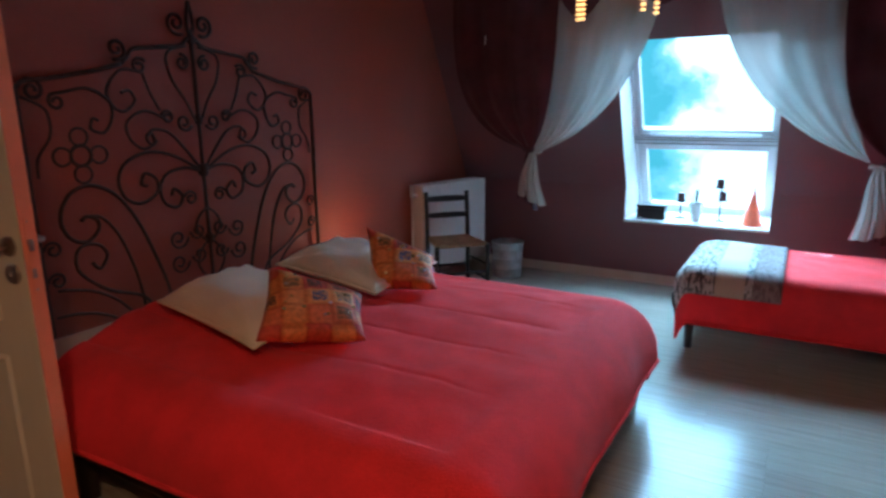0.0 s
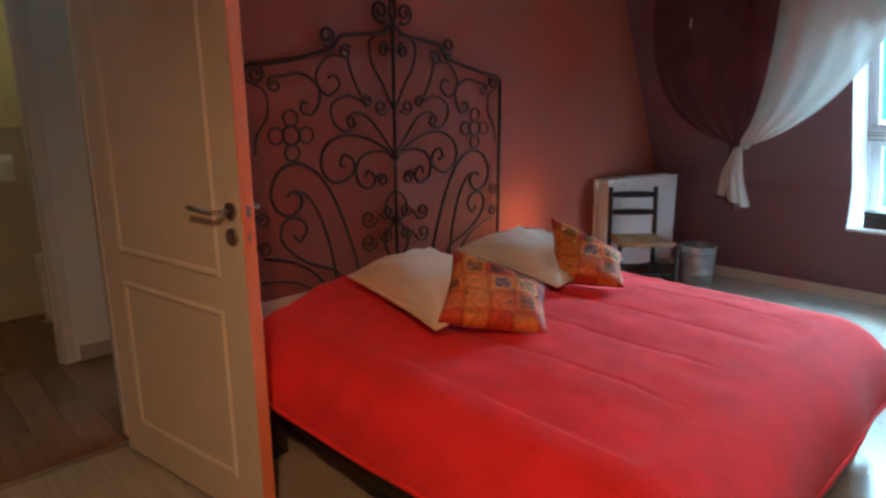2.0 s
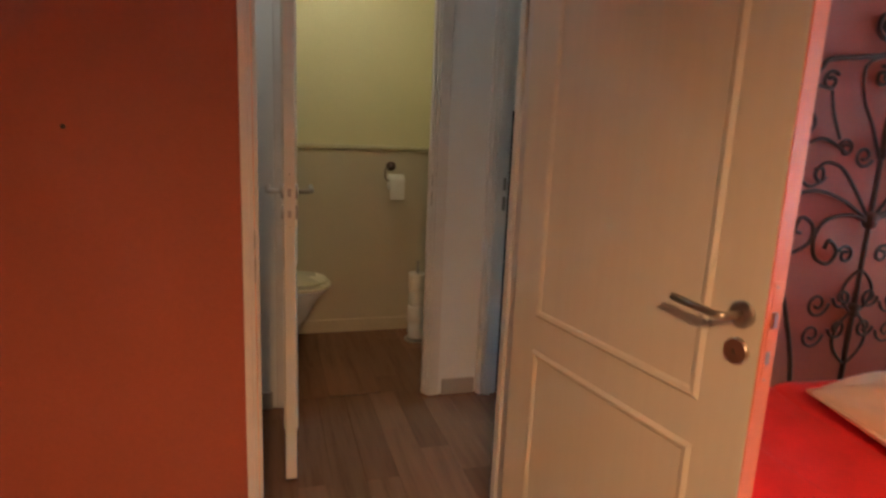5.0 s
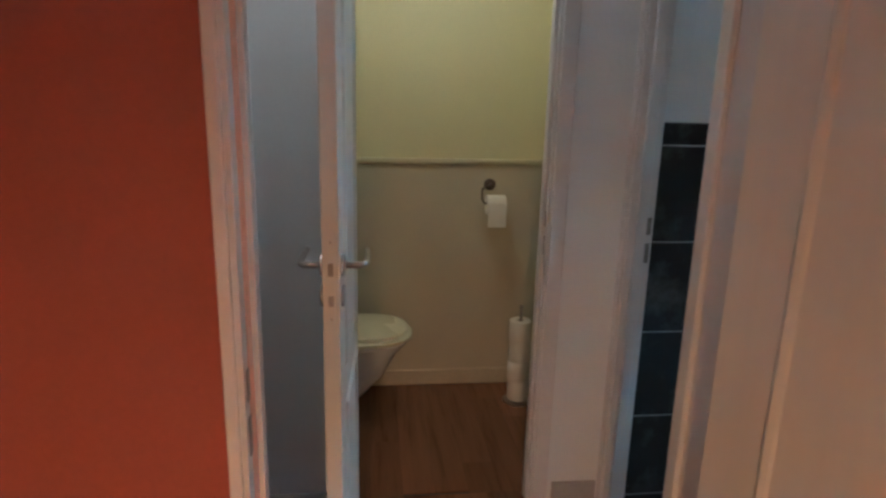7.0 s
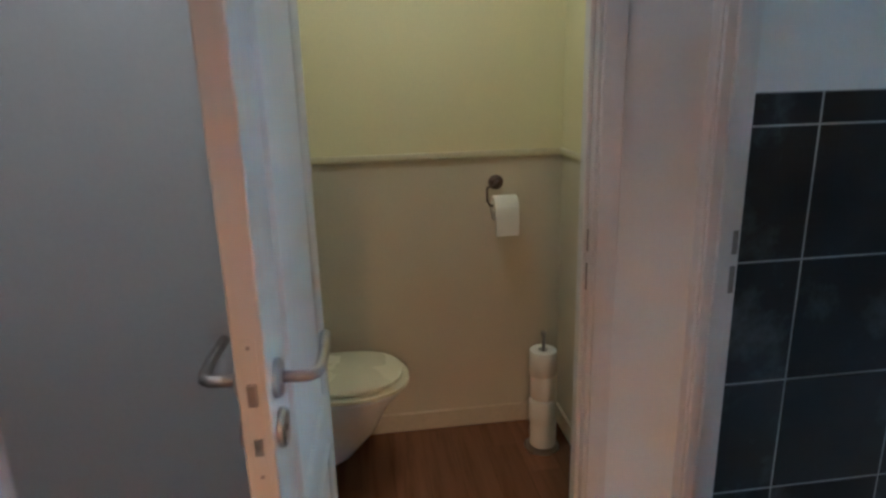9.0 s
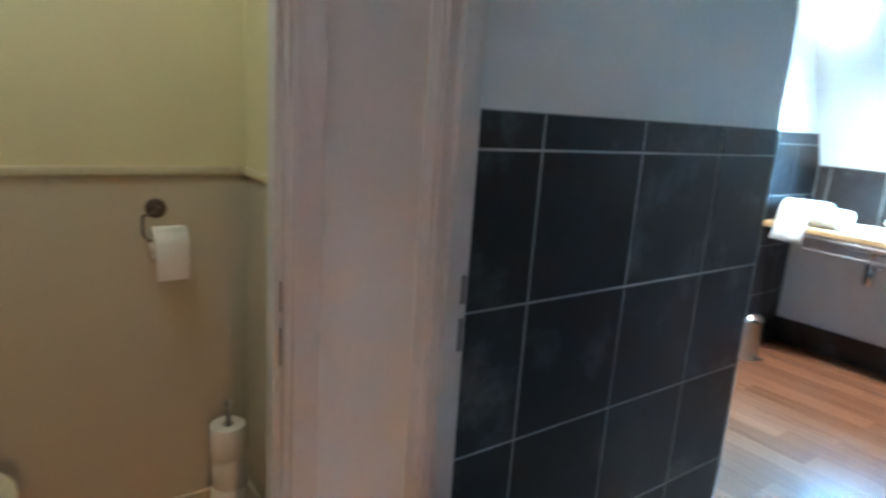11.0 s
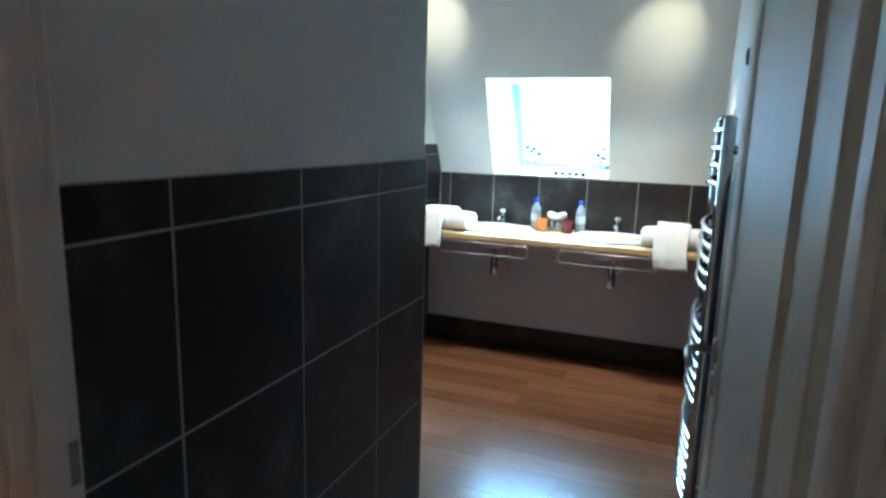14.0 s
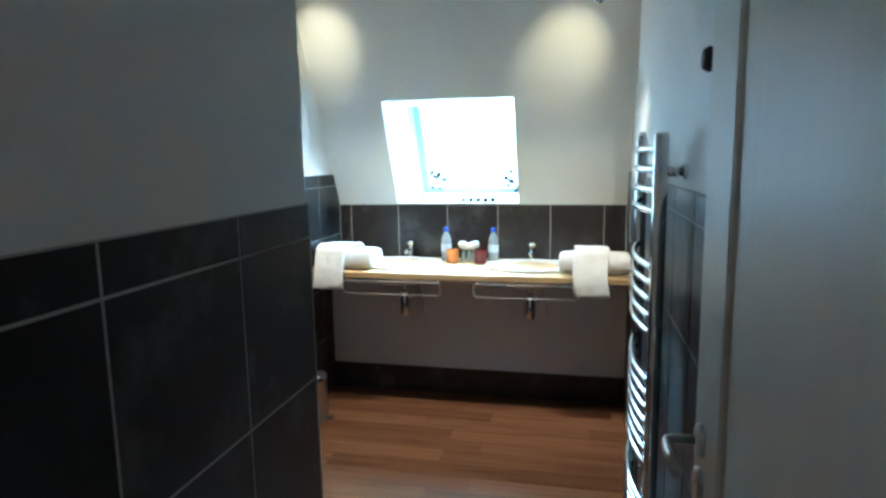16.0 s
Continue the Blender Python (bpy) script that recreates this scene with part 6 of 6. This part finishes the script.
def heated_rail():
    top = thing("towel_radiator", (BATH_E - 0.06, 4.35, 0.1), "tall chrome ladder towel radiator with bowed bars", "towel radiator")
    x, y0, y1, z0, z1 = BATH_E - 0.072, 4.035, 4.60, 0.13, 1.60
    for y in (y0, y1):
        bm = B()
        box(bm, (x - 0.02, y - 0.016, z0), (x + 0.02, y + 0.016, z1), 0.009)
        part("upright", bm, CHROME, top, smooth="edges")
    zs = [1.555, 1.495, 1.435, 1.375, 1.21, 1.16, 1.11, 1.06, 1.01, 0.86, 0.815, 0.77, 0.725, 0.68, 0.635, 0.59, 0.45, 0.41, 0.37, 0.33, 0.29, 0.25, 0.21]
    for z in zs:
        bm = B()
        tube(bm, [(x - 0.040 * math.sin(math.pi * t) ** 0.8 if 0 < t < 1 else x, y0 + (y1 - y0) * t, z) for t in [k / 14 for k in range(15)]], 0.011, 10)
        part("bar", bm, CHROME, top, smooth=True)
    for y in (y0, y1):
        for z in (1.49, 0.30):
            bm = B()
            tube(bm, [(x, y, z), (BATH_E - 0.012, y, z)], 0.014, 12)
            br = part("wall_bracket", bm, CHROME, top, smooth=True)
            bm = B()
            tube(bm, [(BATH_E - 0.012, y, z), (BATH_E, y, z)], 0.022, 16)
            part("bracket_rose", bm, CHROME, br, smooth="edges")
    bm = B()
    tube(bm, [(x, y0, z0 + 0.01), (x, y0, 0.05), (x, y0, 0.0)], 0.010, 10)
    part("feed_pipe", bm, CHROME, top, smooth=True)
    bm = B()
    tube(bm, [(x, y0, 0.10), (x - 0.05, y0, 0.10)], 0.018, 12)
    part("valve", bm, BLACK, top, "black valve head", True)
    bm = B()
    lathe(bm, [(0, 0), (0.014, 0.004), (0.014, 0.02), (0, 0.026)], (x, y1, z1 - 0.004), 12)
    part("vent_cap", bm, CHROME, top, smooth=True)


heated_rail()

# oval hanging ring near the washstand and the dark wall knob
bm = B()
tube(bm, [(BATH_E - 0.03, 5.55 + 0.06 * math.cos(a), 1.28 + 0.19 * math.sin(a)) for a in [k * math.pi / 14 for k in range(28)]], 0.006, 8, closed=True)
ring_ob = tagged(part("towel_ring", bm, STEEL, None, "slim oval steel towel ring hanging on the tiled wall", True), category="towel ring")
bm = B()
tube(bm, [(BATH_E, 5.55, 1.47), (BATH_E - 0.03, 5.55, 1.47)], 0.012, 12)
part("wall_fixing", bm, STEEL, ring_ob, smooth=True)
top = thing("wall_hook", (BATH_E, 3.345, 1.697), "round black knob hook on the white wall", "hook")
bm = B()
lathe(bm, [(0, 0), (0.02, 0), (0.02, 0.006), (0.009, 0.010), (0.009, 0.066), (0.018, 0.072), (0.022, 0.082), (0.016, 0.092), (0, 0.094)], n=18, m=Matrix.Translation((BATH_E, 3.345, 1.697)) @ Matrix.Rotation(-math.pi / 2, 4, "Y"))
part("knob", bm, BLACK, top, smooth="edges")


def spot(x, y, z, aim, power):
    top = thing("spotlight", (x, y, CEILING), "small chrome ceiling spotlight turned to the sloping wall", "spotlight", "bathroom spotlights")
    bm = B()
    lathe(bm, [(0, CEILING), (0.045, CEILING), (0.045, CEILING - 0.015), (0.008, CEILING - 0.02), (0.008, z + 0.05), (0, z + 0.05)], (x, y, 0), 20)
    part("ceiling_rose", bm, CHROME, top, smooth="edges")
    m = look((x, y, z), aim)
    bm = B()
    lathe(bm, [(0, 0.09), (0.02, 0.088), (0.03, 0.06), (0.034, 0.0), (0.031, 0.0), (0.028, 0.04), (0, 0.045)], n=20, m=m)
    part("lamp_head", bm, CHROME, top, smooth="edges")
    bm = B()
    lathe(bm, [(0, 0.030), (0.024, 0.032), (0.024, 0.036), (0, 0.038)], n=16, m=m)
    part("lamp_glass", bm, BULB, top, "lit halogen glass")
    lamp("spot_beam", "SPOT", power * 1.35, (1.0, 0.86, 0.50), m @ Matrix.Translation((0, 0, -0.01)), 0.02, angle=50, blend=1.0)
    lamp("spot_spill", "SPOT", power * 7.5, (1.0, 0.90, 0.68), look((x, y + 0.03, z - 0.05), (-1.2 + (x + 1.2) * 0.72, y + 0.42, 0.9)), 0.03, angle=88, blend=1.0)


spot(-0.42, 5.14, 2.24, (-0.58, 5.78, 2.10), 9)
spot(-1.90, 5.12, 2.27, (-1.98, 5.72, 2.22), 9)

top = thing("pedal_bin", (-2.035, 5.45, 0), "small steel pedal bin with a blue-grey body by the tiled wall", "bin")
bm = B()
lathe(bm, [(0, 0), (0.085, 0), (0.085, 0.02), (0.083, 0.022), (0.083, 0.25), (0, 0.25)], (-2.035, 5.45, 0), 28)
part("bin_body", bm, STEEL, top, smooth="edges")
bm = B()
lathe(bm, [(0.086, 0.25), (0.086, 0.262), (0.07, 0.285), (0.03, 0.298), (0, 0.30)], (-2.035, 5.45, 0), 28)
part("lid", bm, CHROME, top, "domed steel lid", "edges")
bm = B()
box(bm, (-1.955, 5.43, 0.012), (-1.915, 5.47, 0.02), 0.003)
part("pedal", bm, BLACK, top, "black pedal")

# ---- tiles, each a piece of its wall ----
JOINTS_Z = [0.03, 0.365, 0.698, 1.031, 1.364, 1.441]
GAP = 0.0023
TILE_MESH = {}


def tile_mesh(w, h, mat):
    key = (round(w, 4), round(h, 4), mat.name)
    if key not in TILE_MESH:
        me = bpy.data.meshes.new("tile")
        b = 0.0015
        t = 0.008
        vs = [(0, 0, 0), (w, 0, 0), (w, h, 0), (0, h, 0), (0, 0, t - b), (w, 0, t - b), (w, h, t - b), (0, h, t - b), (b, b, t), (w - b, b, t), (w - b, h - b, t), (b, h - b, t)]
        fs = [(4, 5, 9, 8), (5, 6, 10, 9), (6, 7, 11, 10), (7, 4, 8, 11), (8, 9, 10, 11), (0, 1, 5, 4), (1, 2, 6, 5), (2, 3, 7, 6), (3, 0, 4, 7)]
        me.from_pydata(vs, [], fs)
        me.materials.append(mat)
        TILE_MESH[key] = me
    return TILE_MESH[key]


def lay_tiles(parent, origin, across, us, zs, mat, clip=None):
    """Tiles on a wall: us, zs are the joint lines; across: the unit direction of u; the tiles face across x up."""
    ax, up = Vector(across), Vector((0, 0, 1))
    nrm = ax.cross(up)
    for u0, u1 in zip(us, us[1:]):
        for z0, z1 in zip(zs, zs[1:]):
            zt = z1
            if clip and clip((u0 + u1) / 2) < z1:
                zt = clip(u1)
            if u1 - u0 < 0.01 or zt - z0 < 0.01:
                continue
            ob = new("tile", tile_mesh(u1 - u0 - 2 * GAP, zt - z0 - 2 * GAP, mat))
            p = Vector(origin) + ax * (u0 + GAP) + up * (z0 + GAP)
            ob.matrix_basis = Matrix(((ax.x, up.x, nrm.x, p.x), (ax.y, up.y, nrm.y, p.y), (ax.z, up.z, nrm.z, p.z), (0, 0, 0, 1)))
            ob.parent = parent


def bed_of_grout(name, lo, hi):
    bm = B()
    box(bm, lo, hi)
    setting(name, bm, GROUT, "light grey grout bed between the tiles")


G = 0.0068   # grout stands this far from the wall, the tiles about 1 mm further
ZT = [0.0] + JOINTS_Z
ys = [BATH_S1 + 0.002, 2.523, 2.856, 3.189, PART_END]
bed_of_grout("trim_grout_partition", (PART, BATH_S1, 0), (PART + G, PART_END, 1.441))
lay_tiles(wall_part, (PART, 0, 0), (0, 1, 0), ys, ZT, TILE)
bed_of_grout("trim_grout_partition_end", (PART - 0.10, PART_END, 0), (PART + G, PART_END + G, 1.441))
lay_tiles(wall_part, (0, PART_END, 0), (-1, 0, 0), [-PART - 0.008, -PART + 0.10], ZT, TILE)
ys = [2.523 + 0.333 * k for k in range(12)]
ys = [BATH_S1 + 0.002] + [y for y in ys if y < 6.16] + [FACADE]
bed_of_grout("trim_grout_west", (BATH_W, BATH_S1, 0), (BATH_W + G, FACADE - 0.0, 1.22))
lay_tiles(wall_bath_w, (BATH_W, 0, 0), (0, 1, 0), ys, ZT, TILE, lambda y: 1.441 if y < 6.1 else 1.24)
bm = B()
prism(bm, [(BATH_S1, 1.22), (FACADE, 1.22), (FACADE - 0.09, 1.441), (BATH_S1, 1.441)], BATH_W, BATH_W + G)
setting("trim_grout_west_top", bm, GROUT, "light grey grout bed between the tiles")
bed_of_grout("trim_grout_east", (BATH_E - G, BATH_S1, 0), (BATH_E, FACADE, 1.22))
bm = B()
prism(bm, [(BATH_S1, 1.22), (FACADE, 1.22), (FACADE - 0.09, 1.441), (BATH_S1, 1.441)], BATH_E - G, BATH_E)
setting("trim_grout_east_top", bm, GROUT, "light grey grout bed between the tiles")
lay_tiles(wall_bath_e, (BATH_E, 0, 0), (0, -1, 0), [-y for y in ys[::-1]], ZT, TILE, lambda y: 1.441 if y > -6.1 else 1.24)
xs = [BATH_W + 0.01, -2.04, -1.70, -1.36, -1.02, -0.68, -0.345, BATH_E - 0.01]
bed_of_grout("trim_grout_backsplash", (BATH_W, FACADE - G, 0.80), (BATH_E, FACADE, 1.232))
lay_tiles(wall_bath_n, (0, FACADE, 0), (1, 0, 0), xs, [0.85, 1.232], TILE_BROWN)

# ---- floor boards ----
BOARD_MESH = {}


def board_mesh(w, d, mat):
    key = (round(w, 3), round(d, 3), mat.name)
    if key not in BOARD_MESH:
        me = bpy.data.meshes.new("plank")
        b = 0.0006
        vs = [(0, 0, -0.012), (w, 0, -0.012), (w, d, -0.012), (0, d, -0.012), (0, 0, -b), (w, 0, -b), (w, d, -b), (0, d, -b), (b, b, 0), (w - b, b, 0), (w - b, d - b, 0), (b, d - b, 0)]
        fs = [(8, 9, 10, 11), (4, 5, 9, 8), (5, 6, 10, 9), (6, 7, 11, 10), (7, 4, 8, 11), (0, 1, 5, 4), (1, 2, 6, 5), (2, 3, 7, 6), (3, 0, 4, 7)]
        me.from_pydata(vs, [], fs)
        me.materials.append(mat)
        BOARD_MESH[key] = me
    return BOARD_MESH[key]


def boards(x0, x1, y0, y1, wide, long, mat, seed):
    rng = random.Random(seed)
    y = y0
    while y < y1 - 0.004:
        d = min(wide, y1 - y)
        x = x0 - rng.choice((0.0, 0.2, 0.4, 0.6, 0.8)) * long
        while x < x1:
            a, b = max(x, x0), min(x + long, x1)
            if b - a > 0.02:
                ob = new("plank", board_mesh(b - a - 0.0004, d - 0.0004, mat))
                ob.location = (a + 0.0002, y + 0.0002, 0.0)
                ob.parent = floor_base
            x += long
        y += d


boards(XW, 4.3, -1.5, FACADE, 0.195, 1.3, OAK, 3)
boards(-1.19, XW, -0.9, BATH_S1, 0.13, 0.95, BROWN, 5)
boards(WC_W, -1.19, WC_S, WC_N, 0.13, 0.95, BROWN, 6)
boards(BATH_W, BATH_E, BATH_S1, 6.0, 0.13, 0.95, BROWN, 7)
